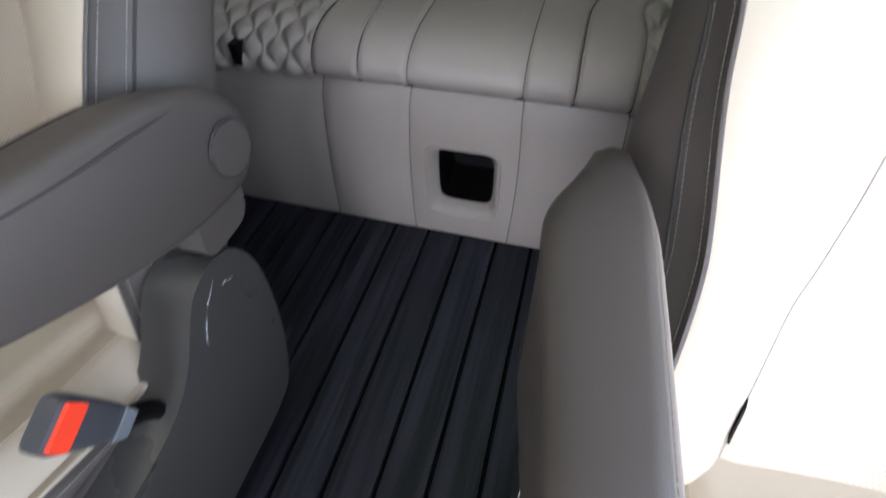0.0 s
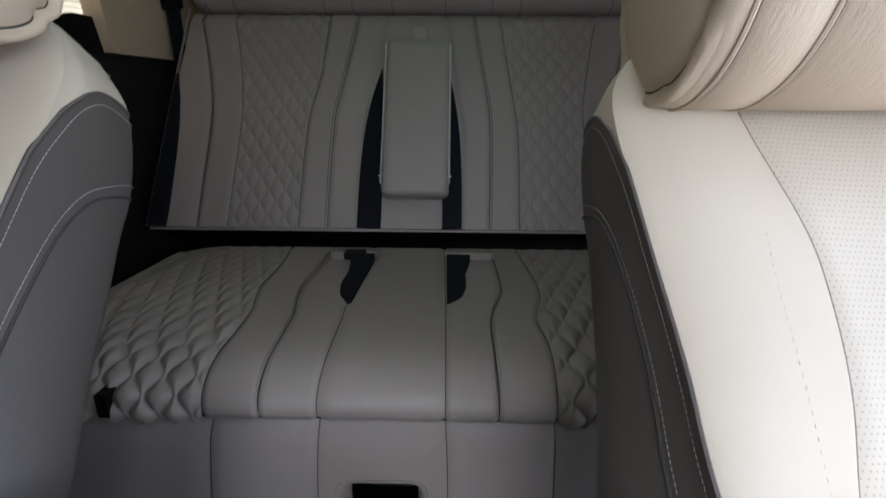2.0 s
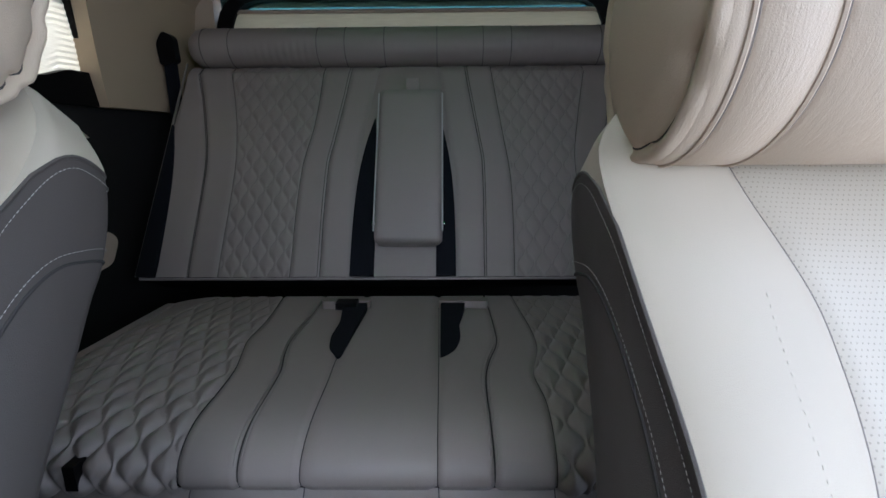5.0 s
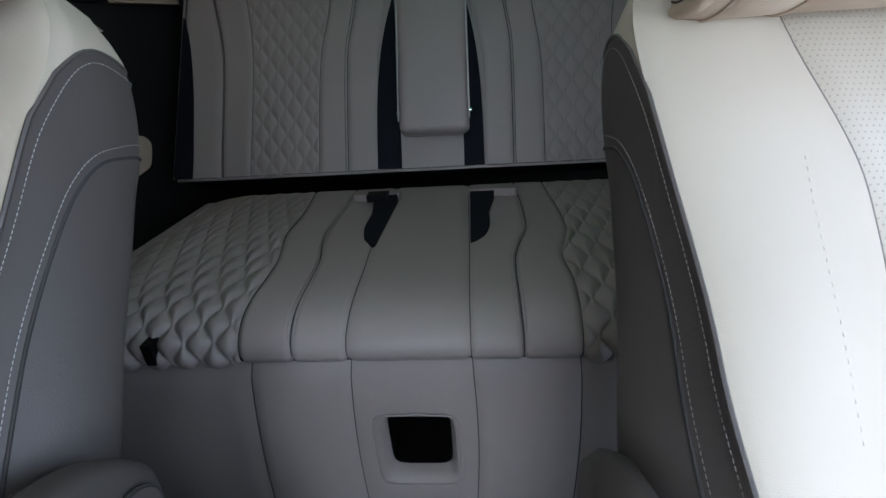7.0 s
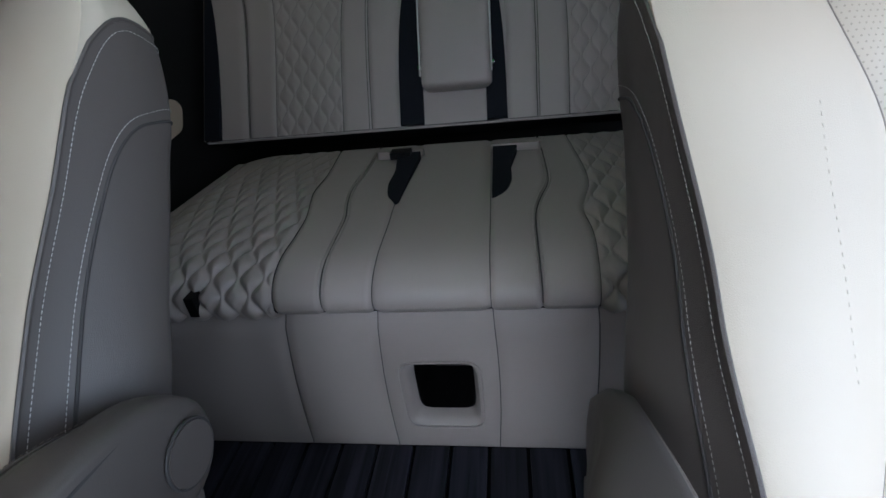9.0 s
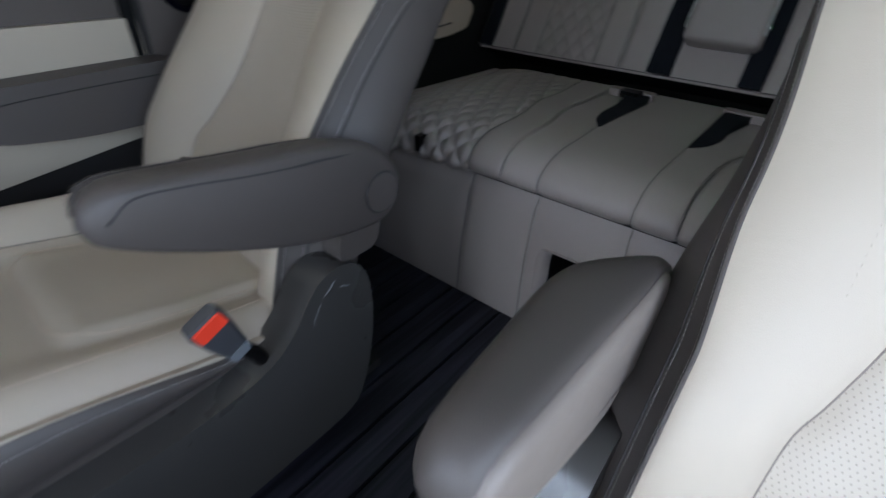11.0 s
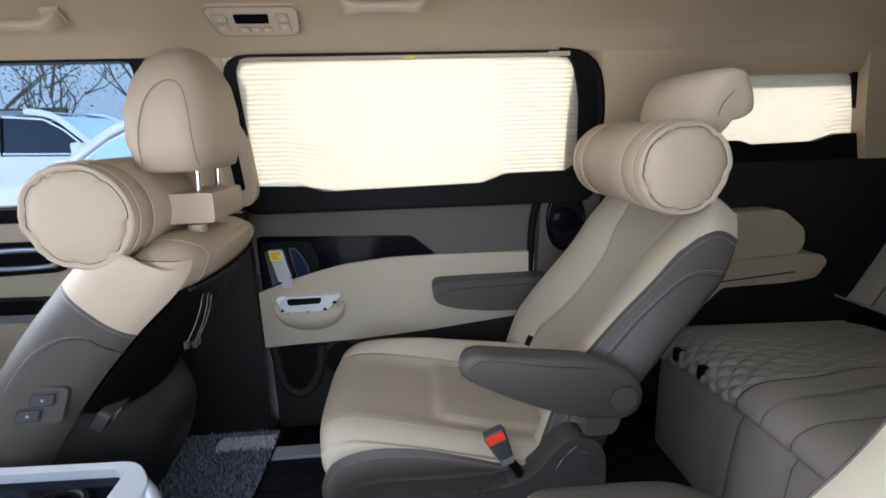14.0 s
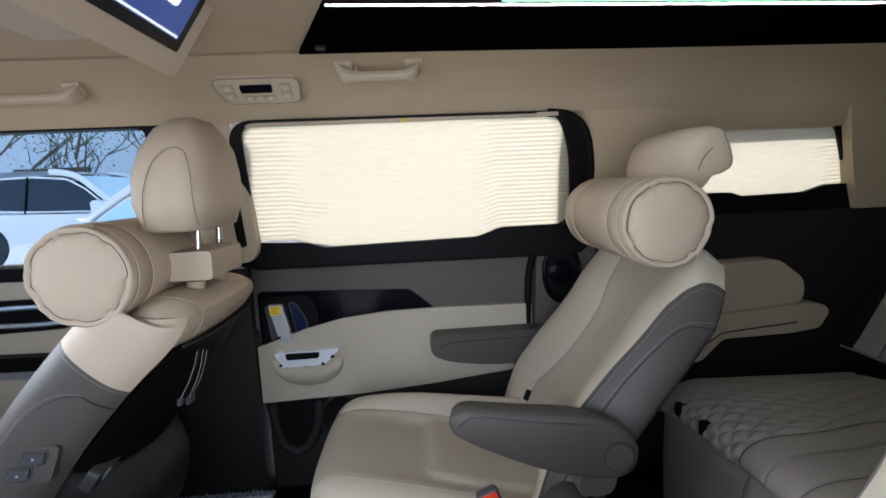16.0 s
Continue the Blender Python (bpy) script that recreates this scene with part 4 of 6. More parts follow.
arms = [(0.080, 0.060, 0.012), (0.083, 0.082, 0.026), (0.093, 0.091, 0.032), (0.30, 0.091, 0.034), (0.52, 0.090, 0.032), (0.545, 0.088, 0.026), (0.552, 0.07, 0.012)]
ar = part("folded_armrest", loft([arm_ring(*a) for a in arms]), GREIGE, bench, "folded-up centre armrest", sharp=60)
part("armrest_pull", box(-0.016, 0.020, 0.925, 0.945, 0.935, 0.985, 0.005), GREIGE, ar)
for s in (-1, 1):
    part("hinge_pin", tube([back_point(s * 0.088, 0.135, 0.05), back_point(s * 0.098, 0.135, 0.05)], 0.006, 10), CHROME, ar)
    part("armrest_piping", tube([back_point(s * 0.0915, 0.11 + 0.42 * k / 12, 0.064) for k in range(13)], 0.0022, 6), STITCH, ar)


def roll_ring(x, r1, r2, c):
    return [Vector(back_point(x, c, 0.0)) + Vector((0, r1 * math.cos(a), r2 * math.sin(a))) for a in [2 * math.pi * k / 18 for k in range(18)]]


def pinch(x):
    """Shallow quilting over the two outer places."""
    return 0.0016 + 0.0015 * abs(math.sin(x * math.pi / 0.022)) if 0.30 < abs(x) < 0.56 else 0.003


heads = [(-0.695, 0.02, 0.02), (-0.69, 0.045, 0.04), (-0.67, 0.062, 0.056)] + [(-0.65 + 1.3 * k / 240, 0.0645 + pinch(-0.65 + 1.3 * k / 240), 0.0565 + pinch(-0.65 + 1.3 * k / 240)) for k in range(241)] + [(0.67, 0.062, 0.056), (0.69, 0.045, 0.04), (0.695, 0.02, 0.02)]
part("head_bolster", loft([roll_ring(x, a, b, BL + 0.062) for x, a, b in heads]), GREIGE, bench, "folded head bolster along the top")
for x in (-0.645, -0.56, -0.29, -0.205, -0.085, 0.075, 0.215, 0.30, 0.57, 0.65):
    part("bolster_seam", tube(roll_ring(x, 0.0685, 0.0603, BL + 0.062), 0.0009, 6, True), SEAM, bench)
for s in (-1, 1):
    bt = part("seat_belt", box(min(s * 0.772, s * 0.732), max(s * 0.772, s * 0.732), 1.0, 1.006, 0.62, 1.10, 0.002), STRAP, bench, "black seat belt")
    part("belt_guide", prism([(s * (0.752 + a), b) for a, b in round_poly([(-0.026, 1.045), (0.024, 1.035), (0.030, 1.10), (0.008, 1.135), (-0.022, 1.12)], 0.012, 4)], 0.988, 1.018, 0.006, "y"), BLACK, bt)


# ---- second-row captain seats ----
def captain_seat(sign, label, lean=0.0):
    """A reclined captain seat; its aisle side faces the middle of the cabin. sign -1: the seat at the shut door, 1: the one at the open door."""
    cx = sign * 0.46
    seat = thing("captain_seat", (cx, -0.62, 0.0), label, "car seat", "second-row seats")

    def X(a):
        """a runs from the aisle side (0.245) to the outer side (-0.245)."""
        return cx - sign * a

    # Line of the seam between cover and side, up the backrest, with the outward normal.
    LINE = [(0.0, -0.495, 0.275), (0.16, -0.44, 0.44), (0.32, -0.394, 0.512), (0.48, -0.328, 0.593), (0.64, -0.254, 0.678), (0.78, -0.203, 0.748), (0.88, -0.16, 0.798), (1.0, -0.108, 0.868)]

    def XB(a):
        """Across the backrest, which is wider than the seam on the aisle side tells."""
        return X(a - 0.035)

    def tip(v):
        q = Vector(curve(LINE, v)) - Vector((-0.42, 0.40))
        c, s = math.cos(lean), math.sin(lean)
        return q[0] * c + q[1] * s - 0.42, q[1] * c - q[0] * s + 0.40

    def spine(v):
        y, z = tip(v)
        y2, z2 = tip(min(1, v + 0.02))
        y1, z1 = tip(max(0, v - 0.02))
        d = Vector((0, y2 - y1, z2 - z1)).normalized()
        return Vector((0, y, z)), d, Vector((0, -d[2], d[1]))

    def half(v):
        return 0.233 + 0.022 * clean_step(0.5, 0.9, v) - 0.045 * clean_step(0.88, 1.03, v) ** 2 - (0.014 * clean_step(0.5, 0.25, v) if sign > 0 else 0.0)

    def widen(v):
        return 1 - 0.95 * clean_step(0.35, 0.85, v) + (0.33 * clean_step(0.5, 0.25, v) if sign > 0 else 0.0)

    def recess(v):
        """How deep the insert lies behind the rim of the bolsters."""
        return curve([(0, 0.034), (0.2, 0.046), (0.42, 0.052), (0.6, 0.036), (0.8, 0.02), (1.0, 0.012)], v)[0]

    def insert_half(v):
        return curve([(0, 0.14), (0.2, 0.134), (0.4, 0.104), (0.55, 0.085), (0.68, 0.086), (0.8, 0.108), (1.0, 0.145)], v)[0]

    def cover(a, v):
        """Point of the front cover at a across and v up: the bolsters fall from the rim towards the insert."""
        p, d, n = spine(v)
        h, k, c = half(v), insert_half(v), recess(v)
        t = abs(a)
        if t > k:
            q = min(1, max(0, (h - t) / (h - k)))
            w = -c * q ** 1.35 + 0.011 * max(0, math.sin(math.pi * q)) ** 0.8
        else:
            w = -c - 0.010 * (1 - (t / k) ** 2)
        groove = 0.004 * math.exp(-((t - k) / 0.006) ** 2)
        q = p + n * (w - groove)
        return Vector((XB(a), q[1], q[2]))

    def span(a0, a1, n, m=40):
        return sheet(n, m, lambda u, v: cover(a0(v) + (a1(v) - a0(v)) * u, v))
    part("backrest_insert", span(lambda v: insert_half(v), lambda v: -insert_half(v), 20), PERF, seat, "perforated beige leather insert", sharp=80)
    part("backrest_bolster", span(half, insert_half, 24), BEIGE, seat, sharp=80)
    for e in (1, -1):
        part("insert_seam", tube([cover(e * insert_half(k / 50), k / 50) for k in range(51)], 0.0011, 6), MIDBEIGE, seat)
    part("dart_stitching", stitches([cover(0.146, 0.42 + 0.29 * k / 40) for k in range(41)], 0.0085, 0.003, 0.0005), BEIGE, seat, kind="stuff")
    part("backrest_bolster", span(lambda v: -insert_half(v), lambda v: -half(v), 16), BEIGE, seat, sharp=80)
    # Dark side panels, wrapped round to the back.
    def crown(u):
        return curve([(0, 0.80), (0.02, 0.835), (0.06, 0.868), (0.22, 0.910), (0.5, 0.929), (1.0, 0.932)], u)[0]

    for e in (1, -1):
        def flank(u, v, e=e):
            v = v * crown(u)
            p, d, n = spine(v)
            h = half(v) + 0.042 * clean_step(0.0, 0.8, u) * widen(v)
            depth = 0.145 - 0.06 * clean_step(0.8, 1.0, v)
            bulge = 0.006 * math.sin(math.pi * min(1, u * 1.1))
            q = p - n * depth * u
            rnd = 0.03 * max(0, (u - 0.75) / 0.25) ** 2
            return Vector((XB(e * (h + bulge - rnd)), q[1], q[2]))
        sp = part("side_panel", sheet(40, 60, flank), TAUPE, seat, "taupe leather side panel", sharp=80)
        arc = smooth_path([(0.055, 0.03, 0), (0.055, 0.4, 0), (0.055, 0.72, 0), (0.075, 0.81, 0), (0.14, 0.868, 0), (0.28, 0.902, 0), (0.5, 0.914, 0), (0.98, 0.917, 0)], 90)
        rim = [flank(q[0], min(1, q[1] / crown(q[0]))) for q in arc]
        part("stitching", stitches([q + Vector((-sign * e * 0.0014, 0, 0)) for q in rim]), THREAD if sign > 0 else STITCH, sp, kind="stuff")
        bend = smooth_path([(0.27, 0.04, 0), (0.26, 0.30, 0), (0.25, 0.52, 0), (0.265, 0.63, 0), (0.32, 0.71, 0), (0.44, 0.773, 0), (0.62, 0.81, 0), (0.80, 0.83, 0), (0.98, 0.838, 0)], 60)
        path = [flank(q[0], q[1] / crown(q[0])) for q in bend]
        part("seam", tube([flank(0.0, k / 50) for k in range(51)] + [flank(u / 16, 1.0) for u in range(1, 17)], 0.0022, 6), TAUPE, sp)
        part("seam", tube([q + Vector((-sign * e * 0.0002, 0, 0)) for q in path], 0.0017, 6), SEAM, sp)
        part("stitching", stitches([flank(q[0] - 0.045, min(1, (q[1] + 0.014 * clean_step(0.6, 0.8, q[1])) / crown(q[0] - 0.045))) + Vector((-sign * e * 0.0014, 0, 0)) for q in bend]), THREAD if sign > 0 else STITCH, sp, kind="stuff")
        def cap(u, v, e=e):
            lo = crown(u)
            v = lo + (1 - lo) * v
            p, d, n = spine(v)
            h = half(v) + 0.042 * clean_step(0.0, 0.8, u) * widen(v)
            depth = 0.145 - 0.06 * clean_step(0.8, 1.0, v)
            q = p - n * depth * u
            return Vector((XB(e * (h + 0.004 * clean_step(0, 0.2, u) - 0.03 * max(0, (u - 0.75) / 0.25) ** 2)), q[1], q[2]))
        part("shoulder_side", sheet(40, 8, cap), BEIGE, seat, sharp=80)
    # Shoulder top and rear shell.
    def shoulder(u, v):
        p, d, n = spine(1.0)
        a = (half(1.0) + 0.004 * v) * (1 - 2 * u)
        up = (0.026 * math.sin(math.pi * v) ** 0.7) * (1 - abs(1 - 2 * u) ** 5)
        c = cover(max(-half(1.0), min(half(1.0), a)), 1.0)
        q = Vector((XB(a), c[1], c[2])) * (1 - v) + (p - n * 0.085 + Vector((XB(a), 0, 0))) * v + d * up
        return q
    part("shoulder", sheet(20, 10, shoulder), BEIGE, seat, sharp=80)

    def rear(u, v):
        p, d, n = spine(v)
        h = half(v) + 0.042 * widen(v) - 0.026
        depth = 0.145 - 0.06 * clean_step(0.8, 1.0, v)
        q = p - n * (depth + 0.012 * math.sin(math.pi * u))
        return Vector((XB(h * (1 - 2 * u)), q[1], q[2]))
    part("rear_shell", sheet(12, 20, rear), PLASTIC, seat)
    for e in (1, -1):
        low = 0.10 if sign < 0 else 0.05
        q, g = cover(e * insert_half(low), low), cover(e * insert_half(low + 0.034), low + 0.034)
        o = spine(low + 0.02)[2]
        part("tag", loft([[q + o * 0.001 + Vector((w, 0, 0)), g + o * 0.001 + Vector((w, 0, 0)), g + o * 0.016 + Vector((w - sign * e * 0.006, 0, 0)), q + o * 0.016 + Vector((w - sign * e * 0.006, 0, 0))] for w in (-0.001, 0.001)]), BLACK, seat, "small black fabric tag")

    # Cushion.
    CUT = [(0.0, -0.957, 0.162), (0.08, -0.982, 0.25), (0.16, -1.012, 0.33), (0.24, -0.995, 0.374), (0.34, -0.93, 0.388), (0.55, -0.78, 0.354), (0.8, -0.60, 0.306), (1.0, -0.44, 0.272)]

    def top(a, v):
        y, z = curve(CUT, v)
        t = abs(a)
        h = 0.25
        far = a < 0
        drop = curve([(0, 0), (0.34, 0.003), (0.55, 0.038), (0.8, 0.066), (1.0, 0.08)], v)[0]
        roll = (0.022 + drop if far else 0.003 + 0.2 * drop) * math.exp(-((t - 0.195) / 0.045) ** 2) * clean_step(0.15, 0.4, v)
        side_fall = 0.055 * max(0, (t - 0.19) / (h - 0.19)) ** 2.4 if far else 0.03 * max(0, (t - 0.15) / 0.07) ** 2.2
        inner = min(clean_step(0.145, 0.115, abs(a)), clean_step(0.60 + 3.2 * max(0, t - 0.105) ** 1.5, 0.66 + 3.2 * max(0, t - 0.105) ** 1.5, v))
        pad = 0.014 * inner
        groove = 0.006 * math.exp(-((t - 0.152) / 0.006) ** 2) * clean_step(0.2, 0.3, v) if far else 0.0
        front = 0.03 * (t / h) ** 3 * (1 - clean_step(0.1, 0.5, v))
        return Vector((X(a), y + front, z + roll - side_fall + pad - groove))
    part("cushion_insert", sheet(40, 70, lambda u, v: top(0.152 - 0.304 * u, v)), BEIGE, seat, "beige leather cushion", sharp=80)
    part("cushion_edge", sheet(10, 50, lambda u, v: top(0.22 - 0.068 * u, v)), BEIGE, seat, sharp=80)
    part("cushion_bolster", sheet(14, 50, lambda u, v: top(-0.152 - 0.098 * u, v)), BEIGE, seat, sharp=80)
    part("pad_seam", tube([top(a, v) + Vector((0, 0, 0.0005)) for a, v in [(0.133, 0.99 - 0.27 * k / 10) for k in range(11)] + [(0.133 - 0.05 * (1 - math.cos(math.pi / 2 * k / 6)), 0.70 - 0.085 * math.sin(math.pi / 2 * k / 6)) for k in range(7)] + [(0.08 - 0.16 * k / 6, 0.612) for k in range(7)] + [(-0.083 - 0.05 * math.sin(math.pi / 2 * k / 6), 0.615 + 0.085 * (1 - math.cos(math.pi / 2 * k / 6))) for k in range(7)] + [(-0.133, 0.72 + 0.27 * k / 10) for k in range(11)]], 0.0009, 6), PILLOW, seat)
    part("cushion_seam", tube([top(0.172 + 0.006 * math.sin(3 * k / 40), 0.2 + 0.76 * k / 40) for k in range(41)], 0.0009, 6), PILLOW, seat)
    part("cushion_seam", tube([top(-0.152, 0.22 + 0.76 * k / 40) for k in range(41)], 0.0009, 6), SEAM, seat)
    HEM = [(0.0, -0.972, 0.172), (0.08, -0.936, 0.220), (0.25, -0.86, 0.236), (0.5, -0.72, 0.238), (0.8, -0.58, 0.248), (1.0, -0.50, 0.26)]
    RIMSEAM = [(0.0, -0.985, 0.185), (0.06, -0.997, 0.245), (0.12, -0.978, 0.300), (0.2, -0.94, 0.327), (0.32, -0.883, 0.340), (0.46, -0.814, 0.338), (0.6, -0.743, 0.325), (0.75, -0.669, 0.304), (0.88, -0.592, 0.280), (1.0, -0.52, 0.263)]
    for e in (1, -1):
        def skirt(u, v, e=e):
            edge = 0.22 if e > 0 else -0.25
            y2, z2 = curve(HEM, v)
            if e > 0:
                y, z = curve(RIMSEAM, v)
                out = 0.012 + 0.012 * max(0, math.sin(math.pi * min(1, u * 1.3))) ** 0.8 - 0.006 * u
            else:
                c = top(edge, 0.04 + 0.94 * v)
                y, z, out = c[1], c[2], 0.012 * math.sin(math.pi * u)
            return Vector((X(edge + e * out * (1 - 0.25 * clean_step(0.8, 1.0, v))), y + (y2 - y) * u, z + (z2 - z) * u))

        def wrap(u, v):
            """The beige edge rolled down to the seam on the aisle side."""
            c, q = top(0.22, 0.02 + 0.93 * v), skirt(0, v)
            w = c + (q - c) * u
            return Vector((w[0] + sign * -0.006 * math.sin(math.pi * u), w[1], w[2] + 0.004 * math.sin(math.pi * u)))
        if e > 0:
            part("cushion_wrap", sheet(8, 50, wrap), BEIGE, seat, "beige leather cushion edge", sharp=80)
        part("cushion_side", sheet(14, 50, skirt), TAUPE, seat, "taupe leather cushion side", sharp=80)
        part("seam", tube([skirt(0.0, k / 40) for k in range(41)], 0.0014, 6), TAUPE, seat)
        part("stitching", stitches([skirt(0.16, k / 40) + Vector((-sign * e * 0.0008, 0, 0.0008)) for k in range(3, 37)]), STITCH, seat, kind="stuff")
    part("cushion_base", prism([(-0.95, 0.18), (-0.48, 0.18), (-0.48, 0.235), (-0.94, 0.30)], cx - 0.19, cx + 0.19, 0.02), BLACK, seat)
    part("cushion_front", sheet(16, 6, lambda u, v: Vector((X(0.24 - 0.49 * u), -0.955 + 0.02 * (abs(1 - 2 * u)) ** 3 + 0.03 * (1 - v), 0.10 + 0.07 * v))), TAUPE, seat)
    # Plastic base with the raised hinge cover.
    BASE = [(-0.942, 0.14), (-0.966, 0.19), (-0.935, 0.234), (-0.88, 0.248), (-0.83, 0.250), (-0.77, 0.248), (-0.68, 0.245), (-0.60, 0.250), (-0.548, 0.263), (-0.508, 0.292), (-0.480, 0.328), (-0.455, 0.354), (-0.42, 0.365), (-0.388, 0.356), (-0.366, 0.324), (-0.359, 0.27), (-0.368, 0.18), (-0.392, 0.10), (-0.425, 0.056), (-0.55, 0.045), (-0.68, 0.042), (-0.80, 0.038), (-0.875, 0.042), (-0.918, 0.09)]
    for e in (1, -1):
        a, b = X(e * 0.214), X(e * 0.277)
        part("base_cover", prism([tuple(q) for q in smooth_path([(y, z) for y, z in BASE] + [BASE[0]], 72)[:-1]], min(a, b), max(a, b), 0.028, "x", 6), PLASTIC, seat, "moulded grey-brown base cover", sharp=50)
        face = X(e * 0.2772)
        rnd = random.Random(7 + e)
        # Film creases, drawn as thin pale lines for their highlights.
        for y0, z0, ln, an in ((-0.925, 0.19, 0.035, 0.1), (-0.90, 0.215, 0.04, 0.2), (-0.915, 0.165, 0.03, -0.1), (-0.475, 0.285, 0.04, 1.1), (-0.45, 0.325, 0.03, 0.7), (-0.42, 0.33, 0.02, -0.4)):
            pts = [(face - sign * e * 0.0004, y0 + ln * k / 6 * math.cos(an) + rnd.uniform(-.0015, .0015), z0 + ln * k / 6 * math.sin(an) + rnd.uniform(-.0015, .0015)) for k in range(7)]
            part("film_crease", tube(pts, [0.0001, 0.0002, 0.0004, 0.0002, 0.0004, 0.0002, 0.0001], 5), GLOSSFILM, seat, "crinkle of clear film with its glint painted pale")
    part("base_frame", box(cx - 0.22, cx + 0.22, -0.88, -0.40, 0.03, 0.21, 0.02), BLACK, seat)
    for e in (1, -1):
        part("rail", box(X(e * 0.19) - 0.022, X(e * 0.19) + 0.022, -1.04, -0.30, 0.013, 0.035, 0.004), TRIMDARK, seat, "dark floor rail")
    # Armrests: beige towards the sitter, taupe elsewhere.
    P0, P1 = Vector((0, -0.345, 0.475)), Vector((0, -0.63, 0.548))
    d = (P1 - P0).normalized()
    n = Vector((0, -d[2], d[1]))
    n = n if n[2] > 0 else -n
    shift = Vector((0, 0.033, -0.014)) if sign > 0 else Vector((0, 0, -0.004))
    capx = 0.2560 if sign > 0 else 0.2885
    outl = [(-0.687, 0.555), (-0.680, 0.576), (-0.659, 0.587), (-0.61, 0.583), (-0.509, 0.570), (-0.438, 0.562), (-0.376, 0.550), (-0.322, 0.524), (-0.288, 0.478), (-0.292, 0.432), (-0.318, 0.411), (-0.36, 0.411), (-0.424, 0.424), (-0.499, 0.447), (-0.56, 0.472), (-0.618, 0.500), (-0.663, 0.525), (-0.681, 0.539)]
    if sign > 0:
        outl = [(y, z - 0.017 * clean_step(-0.36, -0.62, y) if k > 10 else z - 0.008 - 0.009 * clean_step(-0.50, -0.36, y)) for k, (y, z) in enumerate(outl)]
    ring = [Vector((0, y, z)) + shift for y, z in smooth_path(outl + [outl[0]], 60)[:-1]]
    cen = sum(ring, Vector()) / len(ring)
    xs = [(0.2315, 0.78), (0.232, 0.88), (0.235, 0.96), (0.242, 0.99), (0.256, 1.0), (0.274, 1.0), (0.288, 0.985), (0.297, 0.945), (0.301, 0.86)] if sign > 0 else [(0.2315, 0.70), (0.233, 0.80), (0.238, 0.90), (0.248, 0.955), (0.260, 0.98), (0.274, 0.995), (0.285, 0.985), (0.2915, 0.94), (0.294, 0.86)]

    def placed(a, q):
        """A point of the arm, which thins towards its hinge."""
        far = (q - P0 - shift).dot(d)
        r = clean_step(0.14, 0.02, far) if sign > 0 else clean_step(0.10, -0.03, far)
        slim = (0.028 * r + 0.020 * clean_step(0.14, 0.33, far)) * clean_step(0.25, 0.29, a) if sign > 0 else 0.006 * r
        return Vector((X(a + (0.020 * r if a < 0.26 and sign < 0 else 0.006 * r if a < 0.25 else -slim)), q[1], q[2]))
    rings = [[placed(a, cen + (p - cen) * k) for p in ring] for a, k in xs]
    low = cen - n * 0.03 + d * 0.10
    arm = part("armrest", loft(rings), TAUPE, seat, "taupe leather folding armrest", sharp=60)
    part("inner_face", loft([[placed(a, low + (p - low) * k) for p in ring] for a, k in ((0.2355, 0.93), (0.230, 0.915), (0.2265, 0.84), (0.2255, 0.6), (0.2255, 0.2))]), MIDBEIGE if sign > 0 else TAUPE, arm, "beige leather face" if sign > 0 else "", sharp=60)
    part("stitching", stitches([placed(0.2318, low + (p - low) * 0.935) for p in ring]), MIDBEIGE, arm, kind="stuff")
    sweep = smooth_path([(0.05, 0.052), (0.10, 0.046), (0.15, 0.039), (0.2, 0.034), (0.26, 0.030), (0.31, 0.022), (0.33, 0.0)], 50)
    P0 = P0 + shift
    if sign < 0:
        part("seam", tube([Vector((X(0.293 - 0.0085 * max(0, (q[1] - 0.044) / 0.022)), *(P0 + d * q[0] + n * q[1])[1:])) for q in sweep], 0.0018, 6), SEAM, arm)
        part("stitching", stitches([Vector((X(0.2935 - 0.0085 * max(0, (q[1] - 0.040) / 0.022)), *(P0 + d * q[0] + n * (q[1] + 0.006))[1:])) for q in sweep[:46]]), PLASTIC, arm, kind="stuff")
    P0 = P0 + Vector((0, 0.009, -0.004))
    part("pivot_cap", prism([(P0[1] + 0.029 * math.cos(k * math.pi / 14), P0[2] - 0.006 + 0.029 * math.sin(k * math.pi / 14)) for k in range(28)], min(X(capx - 0.002), X(capx + 0.0065)), max(X(capx - 0.002), X(capx + 0.0065)), 0.002), TAUPE, arm, "round pivot cap")
    part("pivot_ring", tube([Vector((X(capx + 0.0045), P0[1] + 0.0305 * math.cos(k * math.pi / 14), P0[2] - 0.006 + 0.0305 * math.sin(k * math.pi / 14))) for k in range(28)], 0.0016, 6, True), SEAM, arm)
    part("arm_mount", prism(round_poly([(-0.42, 0.37), (-0.345, 0.37), (-0.325, 0.44), (-0.40, 0.47)], 0.02, 4), min(X(0.245), X(0.282)), max(X(0.245), X(0.282)), 0.008), TAUPE, seat)
    # Belt buckle by the aisle.
    drop = Vector((0, 0.03, -0.078)) if sign > 0 else Vector()
    c = Vector((X(0.258), -0.595, 0.345)) + drop
    dd, s2 = Vector((0, -0.40, 0.917)), Vector((0, 0.917, 0.40))
    part("buckle_stalk", tube(smooth_path([(X(0.25), -0.545, 0.25), (X(0.255), -0.56, 0.285), tuple(c - dd * 0.035)], 10), 0.011, 8), BLACK, seat)
    bk = []
